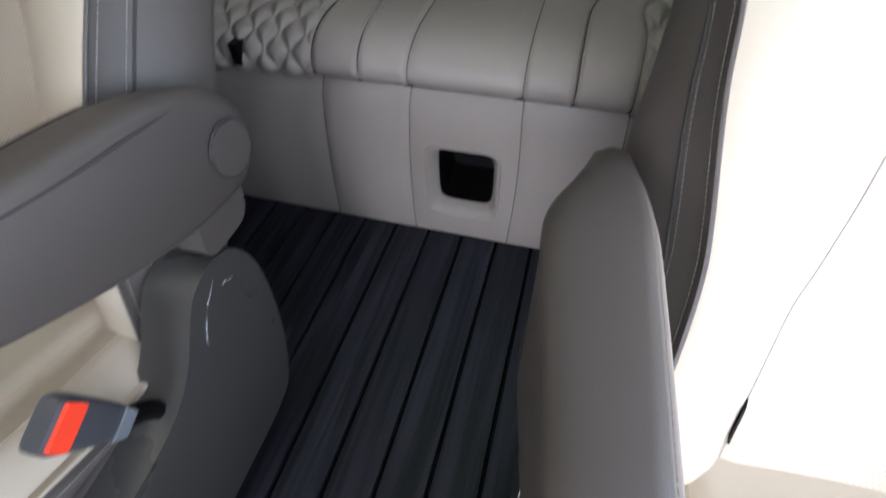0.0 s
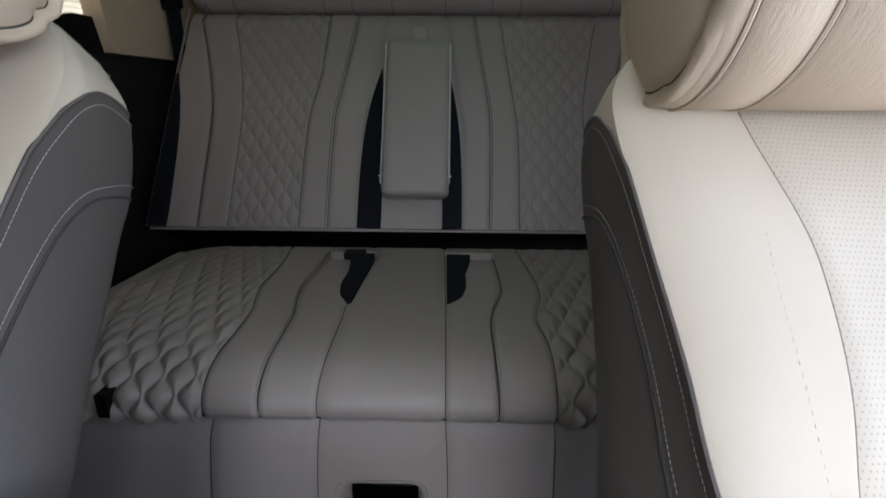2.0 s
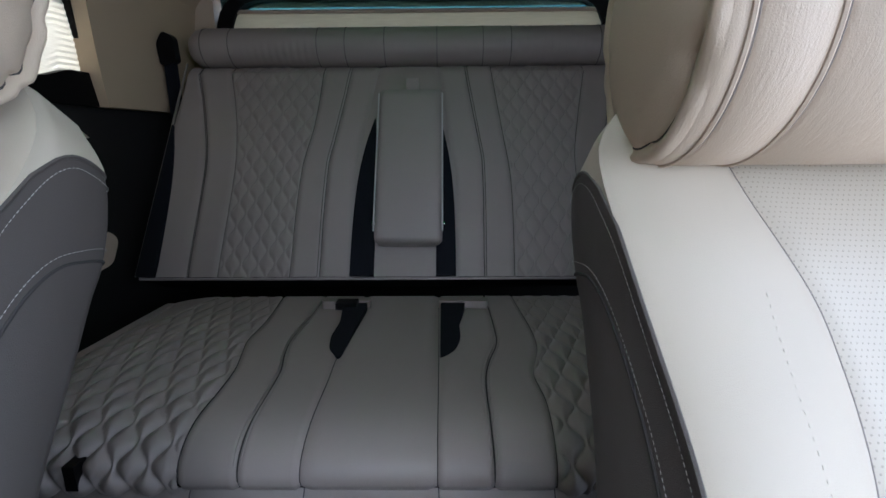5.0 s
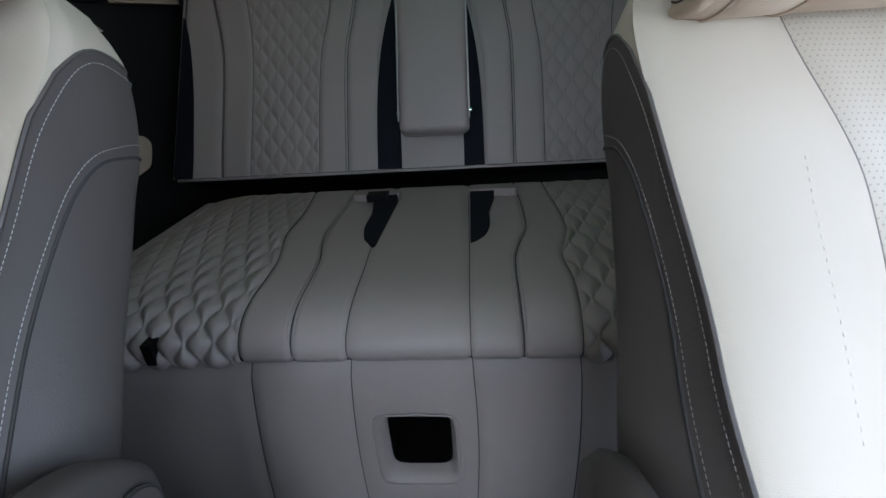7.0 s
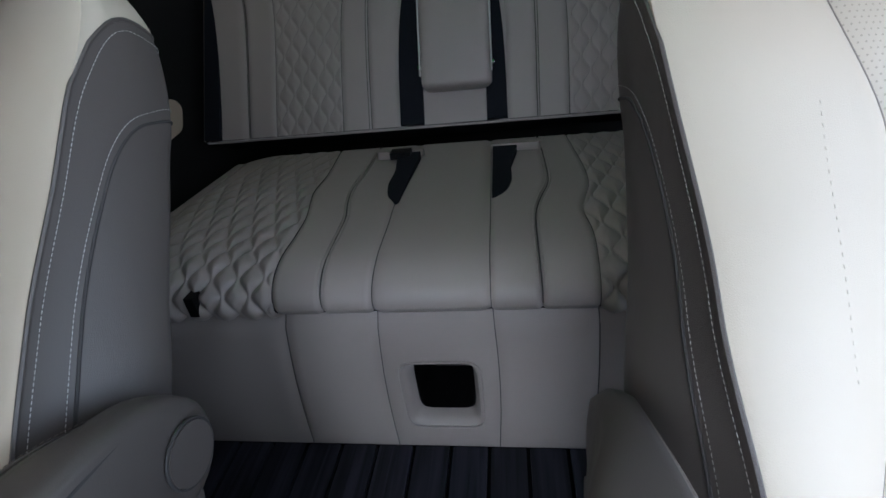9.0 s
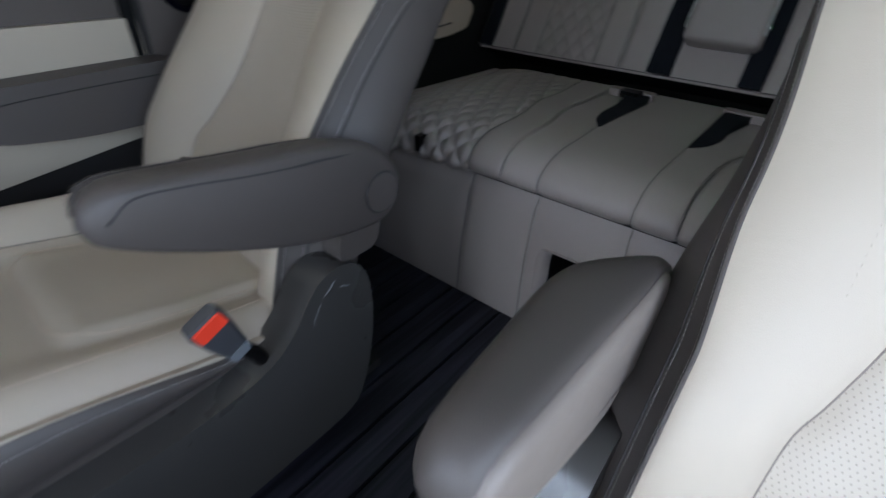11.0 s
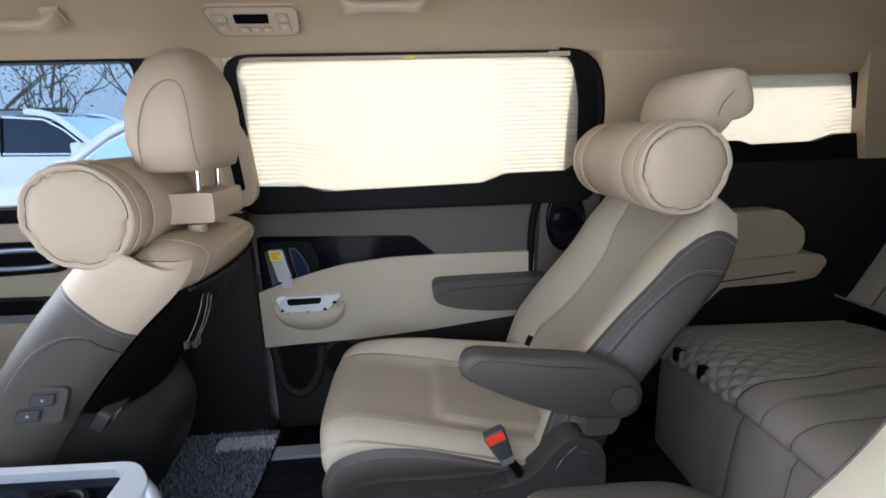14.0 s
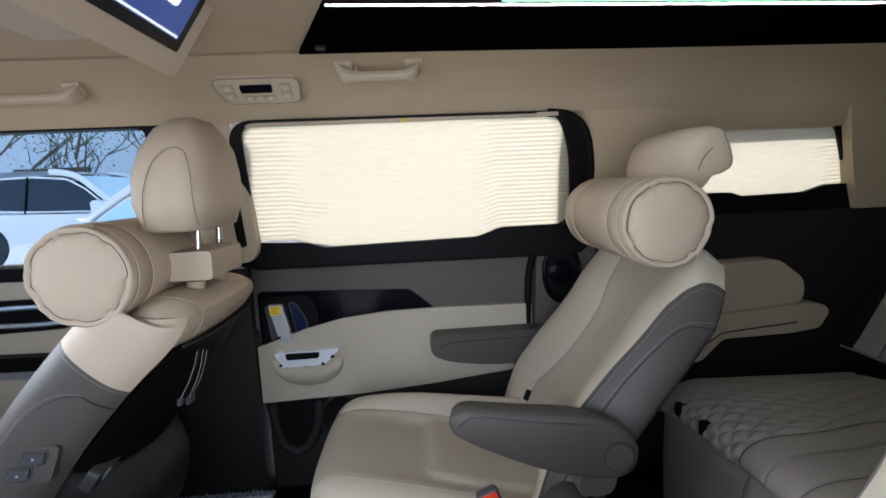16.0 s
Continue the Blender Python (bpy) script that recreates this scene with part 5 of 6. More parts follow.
    for k, (w, th) in ((-0.044, (0.013, 0.008)), (-0.03, (0.017, 0.010)), (0.0, (0.022, 0.012)), (0.034, (0.0255, 0.013)), (0.044, (0.0225, 0.010))):
        bk.append([c + dd * k + Vector((ax * th, 0, 0)) + s2 * ay * w for ax, ay in round_poly([(-1, -1), (1, -1), (1, 1), (-1, 1)], 0.5, 3)])
    bu = part("buckle", loft(bk), BUCKLE, seat, "dark grey belt buckle with a red button", sharp=50)
    rb = []
    for ax in (0.009, 0.0155):
        rb.append([c + dd * (0.0305 + b * 0.0098) + s2 * (a * 0.0205) + Vector((-sign * ax, 0, 0)) for a, b in round_poly([(-1, -1), (1, -1), (1, 1), (-1, 1)], 0.25, 2)])
    part("clear_wrap", loft([[c + dd * k + s2 * (q * w) + Vector((-sign * 0.0125, 0, 0)) for q in (-1, 1)] + [c + dd * k + s2 * (q * w) + Vector((-sign * 0.0095, 0, 0)) for q in (1, -1)] for k, w in ((-0.043, 0.012), (-0.036, 0.015), (-0.029, 0.016))]), FILM, bu, "scrap of clear film")
    part("release_button", loft(rb), RED, bu, "red release button")
    # Headrest on two posts.
    HP = smooth_path([(-0.175, 1.02), (-0.172, 1.061), (-0.16, 1.10), (-0.138, 1.128), (-0.112, 1.139), (-0.07, 1.143), (-0.024, 1.129), (0.0, 1.083), (0.001, 1.05), (-0.025, 1.034), (-0.065, 1.030), (-0.09, 1.022), (-0.12, 1.0), (-0.155, 0.995), (-0.175, 1.02)], 45)[:-1]
    hc = Vector((-0.085, 1.07))
    hr = [(-0.137, 0.55), (-0.136, 0.80), (-0.131, 0.93), (-0.118, 0.985), (-0.05, 1.0), (0.0, 1.0), (0.05, 1.0), (0.118, 0.985), (0.131, 0.93), (0.136, 0.80), (0.137, 0.55)]
    hr = [(a, k) for a, k in hr if abs(a) > 0.1] + [(0.02 * j, 1.0) for j in range(-5, 6)]
    hr.sort()

    def head_ring(a, k):
        """The front is swept back towards the sides."""
        back = 0.062 * (abs(a) / 0.137) ** 2.4
        pts = [hc + (q - hc) * k for q in HP]
        return [Vector((cx + a, q[0] + back * min(1, max(0, -q[0] - 0.02) / 0.12), q[1])) for q in pts]
    hd = part("headrest", loft([head_ring(a, k) for a, k in hr]), PILLOW, seat, "beige leather headrest", sharp=80)
    part("seam", tube(smooth_path([(X(0.134), -0.088, 1.030), (X(0.1372), -0.083, 1.057), (X(0.1372), -0.069, 1.080), (X(0.1345), -0.041, 1.10), (X(0.127), -0.017, 1.106)], 16), 0.001, 6), SEAM, hd)
    for a in (-0.055, 0.055):
        part("headrest_post", tube([(cx + a, -0.12, 0.86), (cx + a, -0.046, 1.05)], 0.0065, 10), BLACK, hd)
    return seat


def roll_pillow(center, length, r, axis_tilt, label, near=1, gathers=22):
    """A leather neck roll with gathered ends; lies across the seat."""
    c = Vector(center)
    ob = thing("neck_roll", tuple(c - Vector((0, 0, r))), label, "cushion", "neck rolls")
    ax = Vector((near, axis_tilt, 0)).normalized()
    up = Vector((0, 0, 1))
    fw = ax.cross(up).normalized()
    rows = [(-0.5, 0.95), (-0.488, 0.985), (-0.452, 1.0), (-0.442, 0.972), (-0.432, 1.0), (-0.37, 1.004), (-0.306, 1.0), (-0.296, 0.972), (-0.286, 1.0), (-0.1, 1.008), (0.1, 1.008), (0.286, 1.0), (0.296, 0.972), (0.306, 1.0), (0.37, 1.004), (0.432, 1.0), (0.442, 0.972), (0.452, 1.0), (0.488, 0.985), (0.5, 0.95)]
    n = 120
    rnd = random.Random(gathers)
    folds = [(rnd.uniform(0, 2 * math.pi), rnd.uniform(0.05, 0.13), rnd.uniform(0.5, 1.3)) for _ in range(gathers)]

    def crease(a):
        """Irregular gathers round the end."""
        w = 0.0
        for c0, wide, deep in folds:
            dd = (a - c0 + math.pi) % (2 * math.pi) - math.pi
            w += deep * math.exp(-((dd / wide) ** 2))
        return w

    def ring(s, k, wav=0.0, lift=0.0):
        return [c + ax * ((s + (lift * crease(a) if s > 0 else -lift * crease(a))) * length) + (fw * math.cos(a) + up * math.sin(a)) * r * (k - wav * crease(a) + 0.008 * math.sin(2 * a + s * 3)) for a in [2 * math.pi * i / n for i in range(n)]]
    body = part("body", loft([ring(s, k) for s, k in rows], caps=True), PILLOW, ob, sharp=60)
    for e in (-1, 1):
        ends = [(0.486, 0.985, 0.0, 0.0), (0.503, 0.988, 0.012, 0.0), (0.517, 0.97, 0.028, -0.002), (0.519, 0.94, 0.042, -0.005), (0.510, 0.905, 0.045, -0.008), (0.505, 0.88, 0.04, -0.008), (0.511, 0.84, 0.012, -0.004), (0.521, 0.76, 0.003, -0.0015), (0.531, 0.60, 0.0, -0.0004), (0.538, 0.36, 0.0, 0.0), (0.540, 0.10, 0.0, 0.0)]
        part("gathered_end", loft([ring(e * s, k, w, lf) for s, k, w, lf in ends]), PILLOW, ob, sharp=70)
        part("seam", tube(ring(e * 0.506, 0.878, 0.04, -0.008), 0.0010, 6, True), SEAM, body)
        for s in (0.296, 0.442):
            part("seam", tube(ring(e * s, 0.979), 0.0009, 6, True), MIDBEIGE, body)
            part("welt", tube(ring(e * (s + 0.012), 0.998), 0.0022, 6, True), PILLOW, body)
    # Lengthwise seam.
    part("seam", tube([c + ax * (length * (-0.48 + 0.96 * k / 12)) + (fw * math.cos(1.9) + up * math.sin(1.9)) * r * 1.004 for k in range(13)], 0.0013, 6), PILLOW, body)
    return ob


seat_a = captain_seat(-1, "reclined beige leather captain seat by the shut sliding door")
seat_b = captain_seat(1, "reclined beige leather captain seat by the open door", radians(3.5))
roll_pillow((-0.472, -0.188, 0.935), 0.435, 0.1, -0.03, "beige leather neck roll strapped to a captain seat")
roll_pillow((0.455, -0.135, 0.902), 0.365, 0.11, 0.0, "beige leather neck roll strapped to a captain seat")


# ---- front passenger seat ----
def front_seat():
    cx = -0.43
    seat = thing("front_seat", (cx, -1.55, 0.0), "reclined beige and taupe front passenger seat seen from behind", "car seat")
    REAR = [(0.0, -1.62, 0.20), (0.2, -1.545, 0.36), (0.4, -1.44, 0.515), (0.6, -1.325, 0.645), (0.8, -1.238, 0.728), (0.92, -1.208, 0.768), (1.0, -1.204, 0.792)]

    def spine(v):
        y, z = curve(REAR, v)
        y2, z2 = curve(REAR, min(1, v + 0.02))
        y1, z1 = curve(REAR, max(0, v - 0.02))
        d = Vector((0, y2 - y1, z2 - z1)).normalized()
        return Vector((0, y, z)), d, Vector((0, -d[2], d[1]))

    def half(v):
        return 0.235 - 0.01 * clean_step(0.6, 1, v) - 0.018 * clean_step(0.85, 1.02, v) ** 2

    def flank(e):
        def f(u, v):
            p, d, n = spine(v)
            depth = 0.165 - 0.05 * clean_step(0.8, 1.0, v)
            q = p + n * depth * u
            rnd = 0.02 * (abs(2 * u - 1)) ** 4
            return Vector((cx + e * (half(v) + 0.01 * math.sin(math.pi * u) - rnd), q[1], q[2]))
        return f
    for e in (1, -1):
        f = flank(e)
        sp = part("side_panel", sheet(14, 30, lambda u, v: f(u, v * 0.608)), TAUPE, seat, "taupe leather side panel", sharp=80)
        part("shoulder_panel", sheet(14, 20, lambda u, v: f(u, 0.608 + 0.392 * v)), PILLOW, seat, "beige leather shoulder", sharp=80)
        part("stitching", stitches([f(u / 20, 0.599) + Vector((e * 0.002, 0, 0)) for u in range(21)]), STITCH, sp, kind="stuff")
        def onside(y, z):
            """The point of the side above a place in the van's length and height."""
            best = min(((f(a / 40, b / 60)[1] - y) ** 2 + (f(a / 40, b / 60)[2] - z) ** 2, a, b) for a in range(1, 40) for b in range(10, 40))
            return f(best[1] / 40, best[2] / 60)
        spots = [onside(y, z) for y, z in ((-1.574, 0.559), (-1.52, 0.618), (-1.476, 0.652), (-1.44, 0.668), (-1.421, 0.670), (-1.40, 0.664), (-1.38, 0.648), (-1.358, 0.619))]
        path = [q + Vector((e * 0.0012, 0, 0)) for q in smooth_path(spots, 40)]
        part("seam", tube([q + Vector((-e * 0.0004, 0.006, -0.005)) for q in path], 0.0014, 6), SEAM, sp)
        part("stitching", stitches(path), STITCH, sp, kind="stuff")

    def front(u, v):
        p, d, n = spine(v)
        depth = 0.165 - 0.05 * clean_step(0.8, 1.0, v)
        h = half(v) - 0.02
        q = p + n * (depth + 0.02 * math.sin(math.pi * u))
        return Vector((cx + h * (2 * u - 1), q[1], q[2]))
    part("backrest_front", sheet(14, 24, front), PILLOW, seat, sharp=80)

    def rear(u, v):
        p, d, n = spine(v)
        h = half(v) - 0.018
        q = p - n * (0.014 * math.sin(math.pi * u) ** 0.5)
        return Vector((cx + h * (2 * u - 1), q[1], q[2]))
    def topcap(u, v):
        a, b = Vector(front(u, 1)), Vector(rear(u, 1))
        p, d, n = spine(1)
        w = max(0.0, 1 - abs(2 * u - 1) ** 6)
        wide = Vector((cx + (half(1) + 0.004) * (2 * u - 1), 0, 0))
        q = a * (1 - v) + b * v
        q[0] = a[0] + (wide[0] - a[0]) * math.sin(math.pi * v) ** 0.5
        return q + d * (0.034 * math.sin(math.pi * v) ** 0.5 * w)
    part("backrest_top", sheet(20, 10, topcap), PILLOW, seat, "beige leather top", sharp=80)

    part("rear_upper", sheet(14, 10, lambda u, v: rear(u, 0.82 + 0.18 * v)), PILLOW, seat, "beige leather band", sharp=80)
    SHELL = [(0.0, -1.49, 0.12), (0.3, -1.415, 0.215), (0.6, -1.368, 0.345), (0.8, -1.40, 0.43), (1.0, -1.475, 0.485)]

    def shell(u, v):
        y, z = curve(SHELL, v)
        e = abs(2 * u - 1) ** 3.5
        back = curve([(p[2], p[1]) for p in REAR], z)[0]
        return Vector((cx + (half(0.4) - 0.008) * (2 * u - 1), y * (1 - e) + (back - 0.03) * e, z))
    part("rear_shell", sheet(24, 20, shell), SHELLDARK, seat, "dark plastic back shell", sharp=80)
    part("shell_edge", tube([Vector(shell(k / 24, 1.0)) + Vector((0, 0.002, 0.006)) for k in range(25)], 0.004, 8), TAUPE, seat, "stitched edge")

    def pocket(u, v):
        q = Vector(rear(u, 0.365 + 0.48 * v))
        p, d, n = spine(0.365 + 0.48 * v)
        return q - n * (0.006 + 0.055 * math.sin(math.pi * u) ** 0.7 * (1 - v) ** 0.8 + 0.008 * math.sin(math.pi * v) * math.sin(math.pi * u) * (1 + 0.3 * math.sin(17 * u)))
    part("rear_pocket", sheet(20, 16, pocket), BLACK, seat, "black leather-look back cover", sharp=70)
    for top, foot, wide in (((-0.312, -1.226, 0.697), (-0.330, -1.286, 0.578), 0.007), ((-0.348, -1.230, 0.688), (-0.362, -1.283, 0.566), 0.007), ((-0.372, -1.234, 0.676), (-0.392, -1.290, 0.560), 0.005)):
        a, b = Vector(top), Vector(foot)
        rows = [a.lerp(b, k / 8) + Vector((0.0015 * math.sin(2.2 * k), 0.006 * math.sin(math.pi * k / 8), 0)) for k in range(9)]
        st = part("hanging_strap", loft([[q + Vector((-wide, 0, 0)), q + Vector((wide, 0, 0)), q + Vector((wide, 0.002, 0.001)), q + Vector((-wide, 0.002, 0.001))] for q in rows]), TRIMDARK, seat, "dark hanging strap")
        part("pale_edge", tube([q + Vector((wide, 0.0015, 0.0005)) for q in rows], 0.0008, 5), THREAD, st)
        part("strap_end", box(b[0] - wide - 0.001, b[0] + wide + 0.001, b[1] - 0.004, b[1] + 0.004, b[2] - 0.012, b[2] + 0.004, 0.002), BUCKLE, st)
    part("pocket_hem", tube([Vector(pocket(k / 30, 0.97)) + Vector((0, 0.003, 0)) for k in range(1, 30)], 0.0035, 8), TRIMDARK, seat)
    p, d, n = spine(0.33)
    q = Vector((-0.27, -1.432, 0.462))
    usb = part("socket_housing", loft([[q + Vector((a, 0, 0)) + d * b - n * w for a, b in round_poly([(-0.06, -0.012), (0.05, -0.03), (0.05, 0.02), (-0.03, 0.025)], 0.012, 3)] for w in (-0.01, 0.014)]), PLASTIC, seat)
    part("socket", loft([[q + Vector((0.012 + a, 0, 0)) + d * b - n * w for a, b in round_poly([(-0.008, -0.012), (0.008, -0.012), (0.008, 0.014), (-0.008, 0.014)], 0.003, 2)] for w in (0.012, 0.017)]), SATIN, usb, "small charging socket")
    sx = cx + half(0.3)
    sw = part("switch_panel", prism(round_poly([(-1.512, 0.567), (-1.445, 0.562), (-1.475, 0.487), (-1.578, 0.487)], 0.014, 4), sx - 0.012, sx + 0.0135, 0.004), TAUPE, seat, "seat switch panel")
    for (y, z) in ((-1.498, 0.540), (-1.532, 0.508)):
        b = part("button", prism(round_poly([(y - 0.026, z - 0.011), (y - 0.014, z + 0.012), (y + 0.028, z + 0.012), (y + 0.016, z - 0.011)], 0.006, 3), sx + 0.008, sx + 0.018, 0.003), BUCKLE, sw)
        part("arrow", prism([(y - 0.003, z - 0.002), (y + 0.005, z - 0.002), (y + 0.0015, z + 0.004)], sx + 0.0178, sx + 0.0186), STITCH, b)
        part("rim", tube([(sx + 0.0135, p[0], p[1]) for p in round_poly([(y - 0.030, z - 0.014), (y - 0.016, z + 0.015), (y + 0.032, z + 0.015), (y + 0.019, z - 0.014)], 0.007, 3)], 0.0012, 6, True), SEAM, b)
    part("cushion", prism(round_poly([(-2.12, 0.20), (-1.60, 0.18), (-1.60, 0.36), (-2.10, 0.38)], 0.05, 5), cx - 0.24, cx + 0.24, 0.03), BEIGE, seat)
    part("base", box(cx - 0.2, cx + 0.2, -2.05, -1.55, 0.02, 0.2, 0.02), PLASTIC, seat)
    # Headrest.
    def ring(t, hx, y0, y1):
        out = []
        for k in range(32):
            a = 2 * math.pi * k / 32
            cc, ss = math.cos(a), math.sin(a)
            yc, hy = (y0 + y1) / 2, (y1 - y0) / 2
            out.append(Vector((cx + hx * abs(cc) ** 0.55 * (1 if cc > 0 else -1), yc + hy * abs(ss) ** 0.7 * (1 if ss > 0 else -1), 0.958 + 0.255 * t)))
        return out
    rows = ((0, 0.105, -1.315, -1.205), (0.03, 0.130, -1.335, -1.185), (0.25, 0.140, -1.35, -1.165), (0.5, 0.138, -1.345, -1.165), (0.72, 0.122, -1.325, -1.172), (0.88, 0.092, -1.30, -1.19), (0.97, 0.055, -1.275, -1.205), (1.0, 0.02, -1.25, -1.225))
    hd = part("headrest", loft([ring(*r) for r in rows]), PILLOW, seat, "domed beige leather headrest", sharp=80)
    def skin(y, z):
        """The side of the headrest at a depth and a height."""
        t = (z - 0.958) / 0.255
        hx, y0, y1 = curve([(r[0], r[1], r[2], r[3]) for r in rows], t)
        s = min(0.98, abs(y - (y0 + y1) / 2) / ((y1 - y0) / 2)) ** (1 / 0.7)
        return Vector((cx + hx * (1 - s * s) ** 0.275 + 0.0006, y, z))
    arch = smooth_path([(-1.307, 0.975), (-1.304, 1.02), (-1.293, 1.06), (-1.266, 1.113), (-1.228, 1.137), (-1.199, 1.128), (-1.187, 1.082), (-1.186, 1.02), (-1.186, 0.972)], 50)
    arch = [(-1.299 + (q[0] + 1.307) * 0.84, q[1]) for q in arch]
    part("seam", tube([skin(*q) for q in arch], 0.0009, 6), MIDBEIGE, hd)
    part("stitching", stitches([skin(-1.245 + (q[0] + 1.245) * 0.93, 0.96 + (q[1] - 0.96) * 0.97) for q in arch]), PILLOW, hd, kind="stuff")
    for x in (-0.376, -0.491):
        part("headrest_post", tube([(x, -1.235, 0.86), (x, -1.225, 0.985)], 0.0075, 12), CHROME, hd, "chrome post")
    part("post_cover", prism(round_poly([(-1.315, 0.848), (-1.19, 0.848), (-1.188, 0.912), (-1.308, 0.912)], 0.01, 3), cx - 0.09, cx + 0.09, 0.012), PILLOW, seat, "beige strap round the posts")
    for x in (-0.376, -0.491):
        part("post_collar", tube([(x, -1.245, 0.815), (x, -1.243, 0.842)], 0.02, 14), HARD, seat)
    part("top_seam", tube([Vector(topcap(0.86, k / 12)) + Vector((0, 0, 0.0006)) for k in range(13)], 0.001, 6), PILLOW, seat)
    part("top_seam", tube([Vector(rear(0.86, 1 - 0.16 * k / 10)) + Vector((0, 0.0008, 0)) for k in range(11)], 0.001, 6), PILLOW, seat)
    part("top_seam", tube([Vector(topcap(k / 24, 0.93)) + Vector((0, 0.0004, 0.0006)) for k in range(1, 24)], 0.001, 6), PILLOW, seat)
    return seat


front_seat()
roll_pillow((-0.372, -1.378, 0.890), 0.35, 0.100, 0.02, "beige leather neck roll on the front seat")

# ---- centre console ----
con = thing("centre_console", (0.0, -1.35, 0.0), "silver-edged centre console with cup holders", "console")
part("body", prism(round_poly([(-0.10, -1.75), (0.11, -1.75), (0.11, -1.20), (0.06, -1.19), (0.0, -1.225), (-0.085, -1.295)], 0.02, 5), 0.0, 0.43, 0.01, "z"), BLACK, con)
TOPO = round_poly([(-0.112, -1.75), (0.125, -1.75), (0.125, -1.238), (0.03, -1.232), (-0.03, -1.235), (-0.095, -1.285)], 0.03, 6)
TOPI = round_poly([(-0.090, -1.74), (0.09, -1.74), (0.078, -1.288), (0.03, -1.291), (-0.02, -1.294), (-0.078, -1.30)], 0.03, 6)
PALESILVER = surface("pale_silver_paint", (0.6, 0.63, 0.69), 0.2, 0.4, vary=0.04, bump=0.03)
ringm = bmesh.new()
rows = [[ringm.verts.new((*p, z)) for p in poly] for poly, z in ((TOPO, 0.425), (TOPO, 0.447), ([(a * 0.97, -1.4 + (b + 1.4) * 0.985) for a, b in TOPO], 0.453), (TOPI, 0.450), (TOPI, 0.425))]
grid_faces(ringm, rows, wrap=True)
part("top_frame", ringm, PALESILVER, con, "satin silver top frame")
part("cup_well", prism(TOPI, 0.36, 0.432, 0, "z"), PIANO, con, "black cup holder tray")
part("cup_ring", tube([(0.0 + 0.045 * math.cos(k * math.pi / 14), -1.38 + 0.045 * math.sin(k * math.pi / 14), 0.436) for k in range(28)], 0.006, 8, True), BLACK, con)
part("rear_handle", tube(smooth_path([(-0.05, -1.262, 0.436), (-0.022, -1.235, 0.440), (0.02, -1.203, 0.441), (0.066, -1.172, 0.436), (0.085, -1.163, 0.40), (0.088, -1.165, 0.26)], 30), 0.012, 10), PALESILVER, con, "satin silver rear bow")
lab = part("label", prism([(0.004, -1.274), (0.072, -1.277), (0.075, -1.253), (0.008, -1.249)], 0.4525, 0.4532, 0, "z"), PAPER, con, "white printed label")
for x, w, y0, y1 in [(0.012 + 0.0048 * k, 0.0032, -1.268, -1.256) for k in range(5)] + [(0.042 + 0.0034 * k, 0.0012 + 0.0008 * (k % 3 == 0), -1.272, -1.258) for k in range(8)]:
    part("print_bar", prism([(x, y0), (x + w, y0), (x + w, y1), (x, y1)], 0.4533, 0.4536, 0, "z"), BLACK, lab)

# ---- on the roof lining ----
def grab_handle(y0, y1, x, z, label):
    ob = thing("grab_handle", (x, (y0 + y1) / 2, z), label, "grab handle", "grab handles")
    w = y1 - y0
    def section(y, out, down, wide, thick):
        """A rounded cross-section of the bow, flat towards the lining."""
        return [Vector((x + out + 0.88 * a * wide - 0.48 * b * thick, y, z - down + 0.48 * a * wide + 0.88 * b * thick)) for a, b in round_poly([(-1, -1), (1, -1), (1, 1), (-1, 1)], 0.55, 4)]
    cuts = ((0.0, 0.0, 0.004, 0.019, 0.008), (0.008, 0.010, 0.016, 0.021, 0.013), (0.022, 0.020, 0.027, 0.019, 0.014), (0.040, 0.023, 0.030, 0.0125, 0.0105), (0.062, 0.024, 0.031, 0.0115, 0.009))
    rows = [(y0 + c[0], *c[1:]) for c in cuts] + [(y1 - c[0], *c[1:]) for c in reversed(cuts)]
    part("bar", loft([section(*c) for c in rows]), HARD, ob, sharp=60)
    for y in (y0 + 0.018, y1 - 0.018):
        part("mount", loft([section(y + q, 0.000, 0.001, 0.021, 0.007) for q in (-0.022, 0.022)]), HARD, ob, sharp=50)
    hk = part("coat_hook", tube(smooth_path([(x + 0.004, y0 + 0.05, z - 0.004), (x + 0.022, y0 + 0.052, z - 0.02), (x + 0.016, y0 + 0.056, z - 0.034)], 10), 0.0055, 8), HARD, ob, "small coat hook")
    return ob


grab_handle(-0.918, -0.70, -0.565, 1.352, "beige folding grab handle on the headliner")
grab_handle(-2.07, -1.60, -0.63, 1.335, "beige folding grab handle on the headliner")

cp = thing("roof_control_panel", (-0.64, -1.12, 1.31), "beige rear climate control panel with a black display", "control panel")


def tilt(y, s, d):
    """On the slanting headliner: along the van, up the slope, out of it."""
    return Vector((-0.655 + 0.88 * s + 0.48 * d, y, 1.318 + 0.48 * s - 0.88 * d))


def tilted(poly, d0, d1):
    return loft([[tilt(y, s, d0) for y, s in poly], [tilt(y, s, d1) for y, s in poly]])


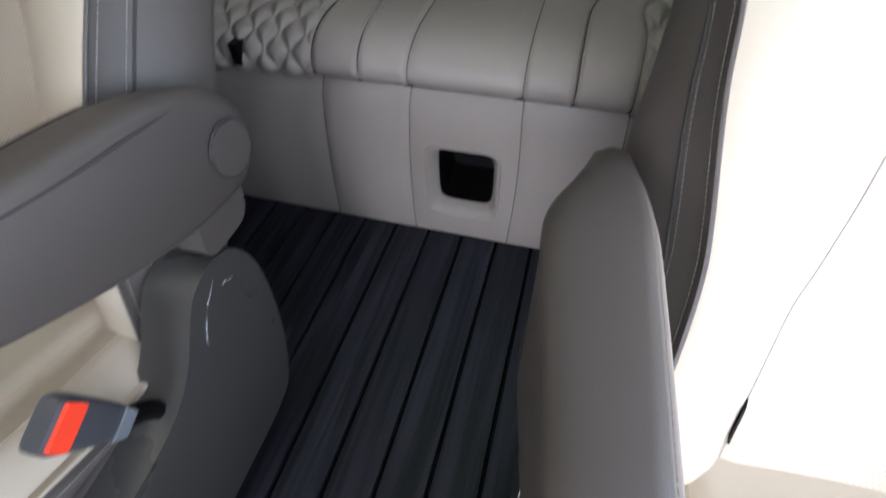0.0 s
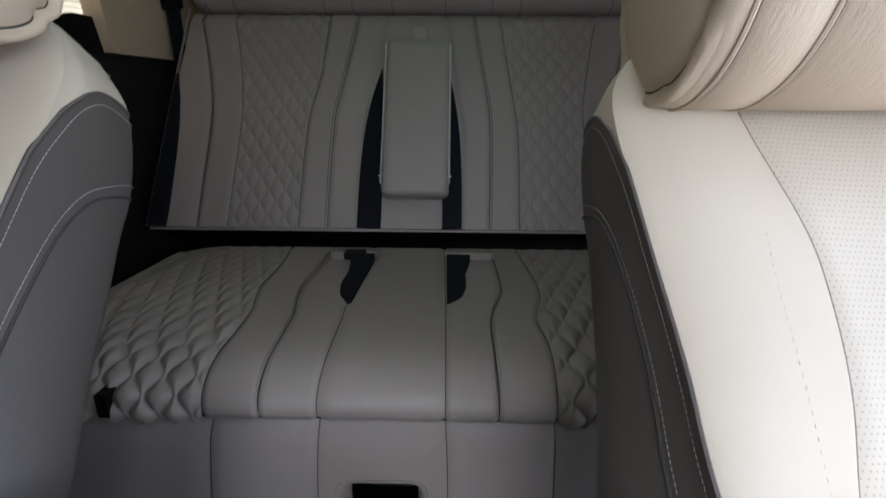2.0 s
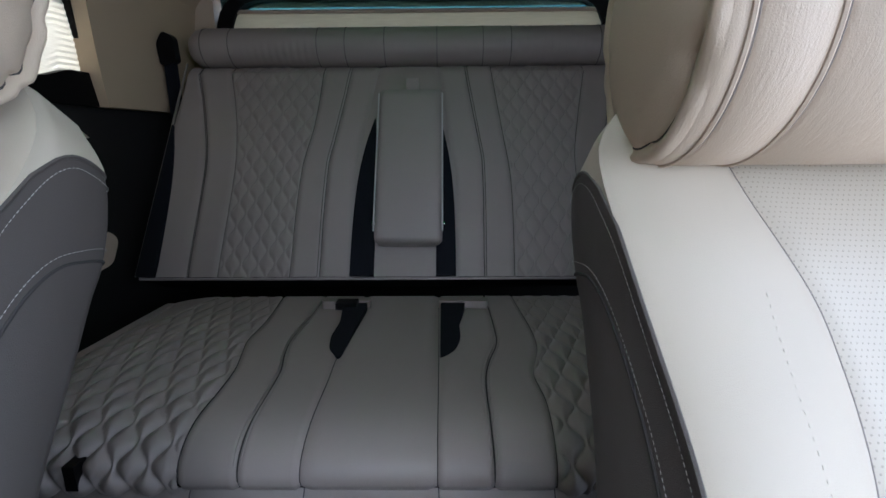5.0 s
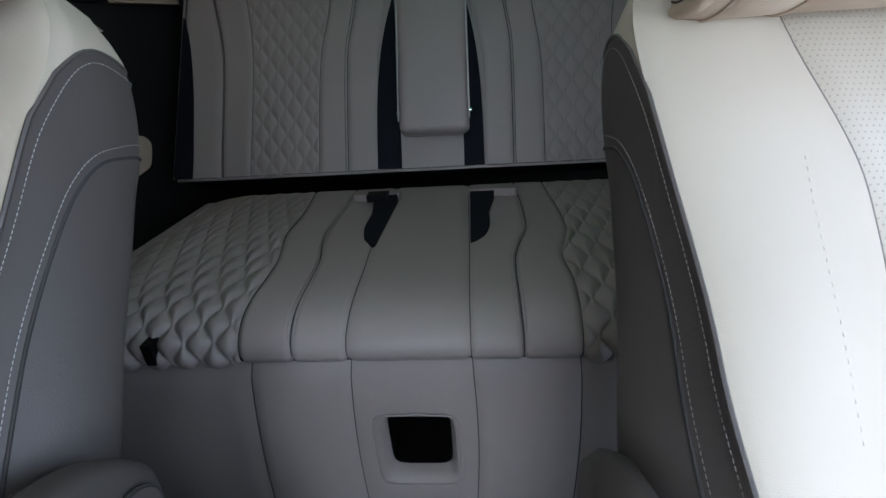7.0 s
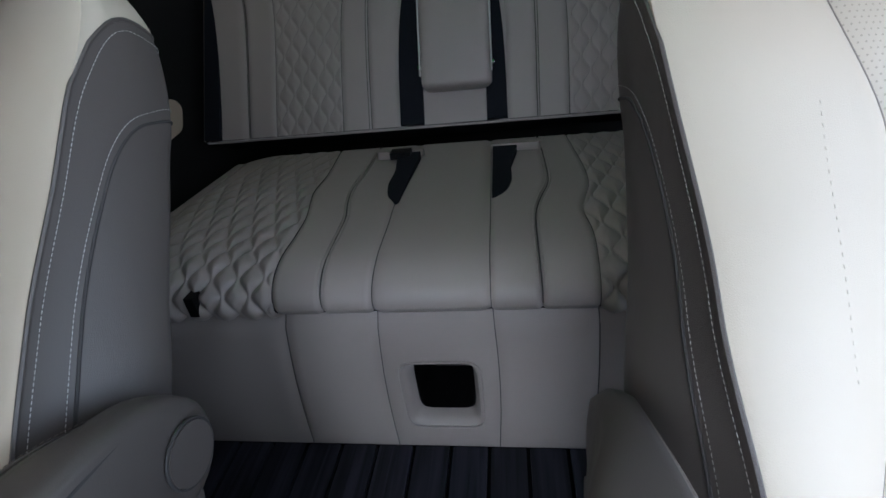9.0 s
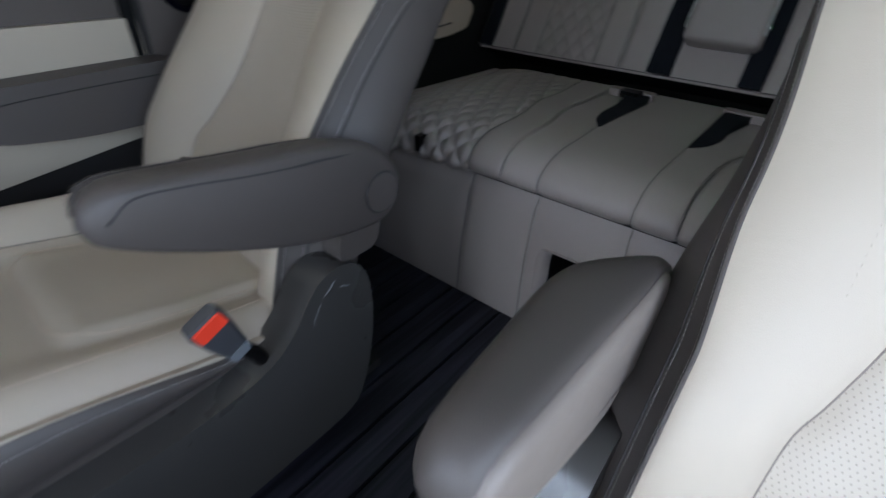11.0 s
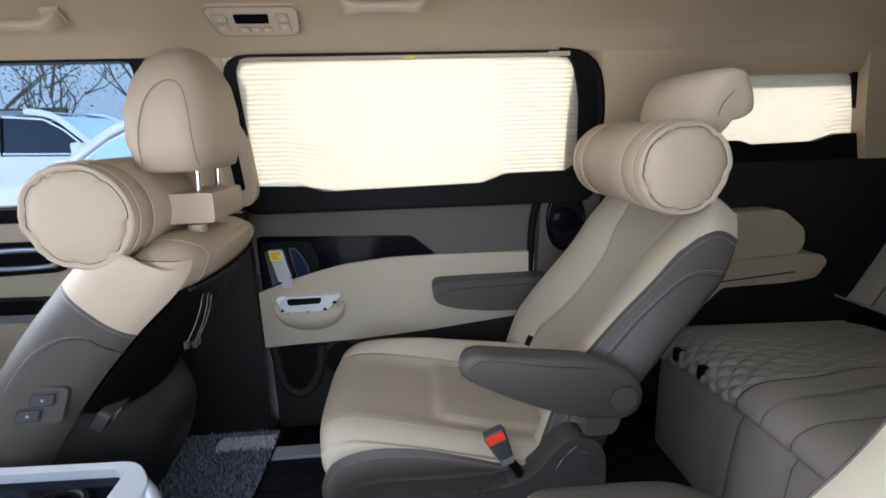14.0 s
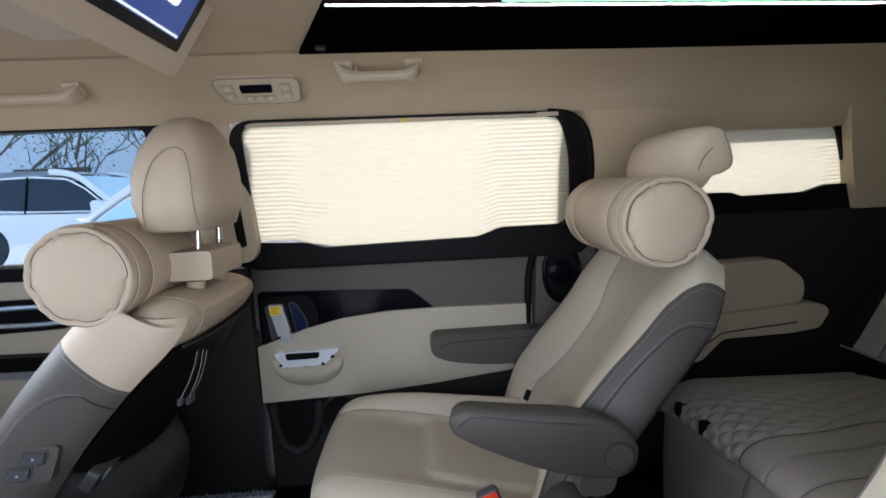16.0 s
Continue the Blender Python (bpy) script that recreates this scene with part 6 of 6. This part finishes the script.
part("plate", tilted(round_poly([(-1.262, 0.052), (-1.028, 0.052), (-1.042, -0.05), (-1.25, -0.05)], 0.028, 5), -0.02, 0.004), HARD, cp)
part("rim", tube([tilt(y, s, 0.0035) for y, s in round_poly([(-1.262, 0.052), (-1.028, 0.052), (-1.042, -0.05), (-1.25, -0.05)], 0.028, 5)], 0.0016, 6, True), MIDBEIGE, cp)
part("display", tilted(round_poly([(-1.192, 0.028), (-1.105, 0.028), (-1.110, -0.002), (-1.194, -0.002)], 0.004, 2), 0.004, 0.0075), PIANO, cp, "black display")
for y, s, w, h in [(-1.192 + 0.029 * k, -0.026, 0.025, 0.016) for k in range(3)] + [(-1.245, 0.014, 0.032, 0.026), (-1.247, -0.018, 0.032, 0.026), (-1.085, 0.014, 0.026, 0.026), (-1.087, -0.018, 0.026, 0.026)]:
    part("button", tilted(round_poly([(y, s + h / 2), (y + w, s + h / 2), (y + w, s - h / 2), (y, s - h / 2)], 0.004, 2), 0.002, 0.0065), HARD, cp)
    part("button_gap", tube([tilt(p[0], p[1], 0.0045) for p in round_poly([(y - 0.001, s + h / 2 + 0.001), (y + w + 0.001, s + h / 2 + 0.001), (y + w + 0.001, s - h / 2 - 0.001), (y - 0.001, s - h / 2 - 0.001)], 0.004, 2)], 0.0008, 5, True), MIDBEIGE, cp)
    part("button_mark", tilted([(y + w * 0.35, s + 0.0012), (y + w * 0.65, s + 0.0012), (y + w * 0.65, s - 0.0012), (y + w * 0.35, s - 0.0012)], 0.0064, 0.0068), PAPER, cp)

# Folding roof screen.
tv = thing("roof_monitor", (0.05, -1.2, 1.37), "beige folding roof monitor showing a blue picture", "monitor")


def tvp(x, s, d):
    """On the screen's plane: across, up from the lower edge, out of its front."""
    return Vector((x, -1.16 + 0.57 * s + 0.82 * d, 1.27 + 0.82 * s - 0.57 * d))


def slab(poly, d0, d1):
    return loft([[tvp(x, s, d0) for x, s in poly], [tvp(x, s, d1) for x, s in poly]])


part("housing", slab(round_poly([(-0.222, -0.018), (0.315, -0.018), (0.315, 0.20), (-0.222, 0.20)], 0.016, 4), -0.034, 0.0), HARD, tv)
part("screen_frame", slab(round_poly([(-0.185, 0.025), (0.28, 0.025), (0.28, 0.19), (-0.185, 0.19)], 0.006, 3), -0.002, 0.002), PIANO, tv, "black screen border")
scr = part("screen", slab([(-0.165, 0.045), (0.26, 0.045), (0.26, 0.18), (-0.165, 0.18)], 0.0, 0.003), SCREENGLOW, tv, "lit blue screen")
cols = [glow_mat("screen_white", (0.8, 0.85, 0.95), 0.8), glow_mat("screen_green", (0.1, 0.5, 0.12), 0.7), glow_mat("screen_red", (0.6, 0.1, 0.15), 0.7)]
for x, s, w, h, m in ((-0.16, 0.047, 0.20, 0.004, 0), (-0.12, 0.09, 0.09, 0.03, 0), (0.03, 0.08, 0.07, 0.05, 1), (0.14, 0.10, 0.05, 0.04, 2), (-0.05, 0.13, 0.06, 0.02, 1)):
    part("picture_patch", slab(round_poly([(x, s), (x + w, s), (x + w, s + h), (x, s + h)], min(w, h) * 0.4, 4), 0.003, 0.0036), cols[m], scr)
part("hinge_base", box(-0.24, 0.34, -1.42, -1.13, 1.335, 1.372, 0.03), HARD, tv)
part("knob", tube([tvp(0.0, 0.06, -0.03), tvp(0.0, 0.06, -0.036)], 0.012, 14), HARD, tv)

# ---- floor: mat and planks ----
mat_ob = thing("carpet_mat", (-0.58, -1.45, 0.012), "grey looped carpet mat in the footwell", "mat")
bm = bmesh.new()
rng = random.Random(4)
for i in range(9000):
    x, y = rng.uniform(-0.80, -0.34), -1.256 - 0.46 * rng.random() ** 1.2
    h, a = rng.uniform(0.008, 0.02), rng.uniform(0, 6.28)
    w = 0.0045
    p0, p1, p2 = Vector((x - w * math.cos(a), y - w * math.sin(a), 0.024)), Vector((x + w * math.cos(a), y + w * math.sin(a), 0.024)), Vector((x + rng.uniform(-.005, .005), y + rng.uniform(-.005, .005), 0.024 + h))
    p3 = Vector((x - w * math.sin(a), y + w * math.cos(a), 0.024))
    vs = [bm.verts.new(p) for p in (p0, p1, p3, p2)]
    for f in ((0, 1, 3), (1, 2, 3), (2, 0, 3)):
        bm.faces.new([vs[k] for k in f])
PILE = pile_mat()
part("pile", bm, PILE, mat_ob, kind="stuff")
# Near-white tufts at the door end: a patch of sun put into the colour.
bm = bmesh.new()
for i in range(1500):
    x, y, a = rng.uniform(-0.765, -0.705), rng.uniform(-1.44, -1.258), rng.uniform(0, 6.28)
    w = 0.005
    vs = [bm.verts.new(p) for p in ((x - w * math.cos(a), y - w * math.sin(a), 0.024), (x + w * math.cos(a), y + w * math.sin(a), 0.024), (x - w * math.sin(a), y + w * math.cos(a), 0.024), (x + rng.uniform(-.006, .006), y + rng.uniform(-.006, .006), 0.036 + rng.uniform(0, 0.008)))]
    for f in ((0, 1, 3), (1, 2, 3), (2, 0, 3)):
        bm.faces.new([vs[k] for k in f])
part("sun_patch_pile", bm, PAPER, mat_ob, "pale tufts painted as a patch of sun", kind="stuff")
part("backing", box(-0.81, -0.33, -1.73, -1.255, 0.012, 0.026, 0.005), PILE, mat_ob)
part("edge_binding", tube([(-0.81, -1.256, 0.02), (-0.33, -1.256, 0.02)], 0.007, 8), BLACK, mat_ob, "dark bound edge")
# Pale silver on the step plate stands in for a strip of sun.
setting("door_sill", box(-0.722, -0.668, -1.62, -0.36, -0.005, 0.020, 0.004), PALESILVER, "metal step plate at the door sill, coloured pale as if sunlit", "sill")

# ---- outside ----
setting("ground", sheet(8, 8, lambda u, v: (-150 + 300 * u, -150 + 300 * v, -0.42)), GROUNDM, "pale concrete parking ground", "ground")


def parked_car(at, heading, label, paint, glass, tall=1.0):
    """A light off-roader; its nose points along -y before it is turned."""
    car = thing("parked_car", at, label, "car", "parked cars")
    m = Matrix.Translation(at) @ Matrix.Rotation(heading, 4, "Z") @ Matrix.Diagonal((1, 1, tall, 1))
    W = 0.92

    def placed(bm):
        bmesh.ops.transform(bm, matrix=m, verts=bm.verts)
        return bm
    belt = [(-2.2, 0.80), (-1.9, 0.98), (-0.85, 1.13), (0.6, 1.16), (2.0, 1.20), (2.2, 1.05)]

    body = round_poly([(-2.25, 0.32), *belt, (2.25, 0.32)], 0.1, 4)
    part("body", placed(loft([[Vector((x, *p)) for p in body] for x in (-W, -W + 0.03, W - 0.03, W)])), paint, car)
    top = smooth_path([(-0.85, 1.13), (-0.45, 1.44), (-0.12, 1.645), (0.3, 1.705), (1.0, 1.715), (1.6, 1.68), (2.08, 1.20)], 30)

    def wide(z):
        return W - 0.05 - 0.30 * max(0.0, z - 1.13)
    part("roof", placed(sheet(16, 16, lambda u, v: Vector(((2 * v - 1) * wide(curve([(k / 29, *q) for k, q in enumerate(top)], 0.30 + 0.56 * u)[1]), *curve([(k / 29, *q) for k, q in enumerate(top)], 0.30 + 0.56 * u))) + Vector((0, 0, 0.02 * (1 - (2 * v - 1) ** 2))))), paint, car)
    part("windscreen", placed(sheet(8, 8, lambda u, v: Vector(((2 * v - 1) * (wide(1.13 + 0.52 * u) - 0.04), -0.85 + 0.73 * u + 0.02 * math.sin(math.pi * u), 1.13 + 0.515 * u + 0.03 * math.sin(math.pi * u)))), ), SKYGLASS, car, "windscreen with a pale painted sky reflection")
    for e in (-1, 1):
        pane = [(-0.70, 1.16), (-0.30, 1.46), (-0.02, 1.60), (0.5, 1.64), (1.4, 1.62), (1.75, 1.25), (0.6, 1.19)]
        part("side_window", placed(loft([[Vector((e * (wide(q[1]) + o), *q)) for q in round_poly(pane, 0.05, 3)] for o in (-0.02, 0.004)])), glass, car, "side glass with the sky's reflection painted on" if glass is SKYGLASS else "dark side glass")
        part("window_trim", placed(tube([Vector((e * (wide(q[1]) + 0.006), *q)) for q in round_poly(pane, 0.05, 3)], 0.014, 6, True)), paint, car)
        part("pillar", placed(tube([Vector((e * wide(q[1]), *q)) for q in top[:12]], 0.042, 8)), paint, car)
        part("centre_post", placed(tube([Vector((e * (wide(z) + 0.004), 0.55, z)) for z in (1.17, 1.4, 1.64)], 0.02, 6)), BLACK, car)
        part("wing_mirror", placed(loft([[Vector((e * x, *q)) for q in round_poly([(-0.72 - g, 1.16 - g), (-0.54 + g, 1.16 - g), (-0.54 + g, 1.30 + g), (-0.68 - g, 1.31 + g)], 0.05, 4)] for x, g in ((0.93, -0.03), (0.98, 0.0), (1.10, 0.0), (1.14, -0.04))])), paint, car)
        for y in (-1.42, 1.38):
            wh = part("wheel", placed(tube([(e * 0.74, y, 0.36), (e * 0.93, y, 0.36)], 0.36, 28)), RUBBER, car)
            part("rim", placed(tube([(e * 0.80, y, 0.36), (e * 0.936, y, 0.36)], 0.23, 20)), SATIN, wh)
        part("headlight", placed(box(min(e * 0.5, e * 0.88), max(e * 0.5, e * 0.88), -2.24, -2.12, 0.72, 0.84, 0.03)), CARGLASS, car)
    return car


parked_car((-5.1, -3.40, -0.42), 0.0, "white parked car with the sky's reflection painted on its glass", CARPAINT, SKYGLASS)
parked_car((-7.5, -5.95, -0.42), radians(180), "tall white parked car with dark side windows", CARPAINT, CARGLASS, 1.14)
wing = thing("wing_mirror", (-0.98, -2.27, 0.84), "black wing mirror outside the front passenger window", "wing mirror")
part("housing", loft([[Vector((-0.99 + 0.105 * k * math.cos(a), y, 0.885 + 0.082 * k * math.sin(a))) for a in [2 * math.pi * j / 24 for j in range(24)]] for y, k in ((-2.36, 0.35), (-2.35, 0.7), (-2.32, 0.92), (-2.27, 1.0), (-2.23, 0.98))]), BLACK, wing)
part("mirror_glass", loft([[Vector((-0.99 + 0.094 * math.cos(a), y, 0.885 + 0.072 * math.sin(a))) for a in [2 * math.pi * j / 24 for j in range(24)]] for y in (-2.231, -2.227)]), CARGLASS, wing)
part("stalk", tube([(-0.99, -2.30, 0.82), (-0.92, -2.30, 0.79), (-0.86, -2.30, 0.80)], 0.028, 10), BLACK, wing)

wallob = setting("building", box(-16, -15.5, -45, 20, -0.42, 9), WALLPAINT, "pale building behind the parking ground", "building")
for r in range(3):
    for c in range(12):
        part("window", box(-15.52, -15.47, -43 + 4.2 * c, -40.6 + 4.2 * c, 0.8 + 2.8 * r, 2.2 + 2.8 * r), CARGLASS, wallob)


def tree(at, h, seed):
    rnd = random.Random(seed)
    t = thing("tree", at, "slender bare-branched tree with sparse leaves", "tree", "trees")
    bms, tips = [], []

    def limb(p, d, ln, r, lv):
        pts, rr = [p], [r]
        for k in range(4):
            d = (d + Vector((rnd.uniform(-.25, .25), rnd.uniform(-.25, .25), rnd.uniform(-.05, .15)))).normalized()
            p = p + d * ln / 4
            pts.append(p)
            rr.append(r * (1 - 0.2 * (k + 1)))
        bms.append(tube(pts, rr, 5))
        tips.append(p)
        if lv < 3:
            for _ in range(3):
                q = pts[rnd.randint(2, 4)]
                limb(q, (d + Vector((rnd.uniform(-1, 1), rnd.uniform(-1, 1), rnd.uniform(-.2, .6)))).normalized(), ln * 0.62, r * 0.5, lv + 1)
    limb(Vector(at), Vector((0, 0, 1)), h * 0.5, 0.07, 0)
    part("trunk", join(*bms), BARK, t)
    bm = bmesh.new()
    for p in tips:
        for _ in range(9):
            c = p + Vector((rnd.gauss(0, .3), rnd.gauss(0, .3), rnd.gauss(0, .3)))
            a, b = Vector((rnd.gauss(0, 1), rnd.gauss(0, 1), rnd.gauss(0, 1))).normalized() * 0.035, Vector((rnd.gauss(0, 1), rnd.gauss(0, 1), rnd.gauss(0, 1))).normalized() * 0.02
            bm.faces.new([bm.verts.new(c + q) for q in (a, b, -a, -b)])
    part("crown", bm, LEAF, t, kind="stuff")


tree((-10.0, -8.6, -0.42), 4.6, 1)
tree((-11.0, -7.0, -0.42), 5.0, 2)
tree((-11.0, -10.5, -0.42), 5.0, 3)
tree((-9.6, -9.9, -0.42), 4.4, 5)
tree((-9.8, -7.7, -0.42), 4.8, 6)

# ---- floor planks, one by one ----
pw = 0.0735
for k in range(-10, 10):
    x0 = k * pw - 0.006 + 0.0038
    bm = box(x0, x0 + pw - 0.0076, -1.78, 0.004, 0.0, 0.012, 0.003, 2)
    ob = part("plank", bm, WOOD, floor_ob)
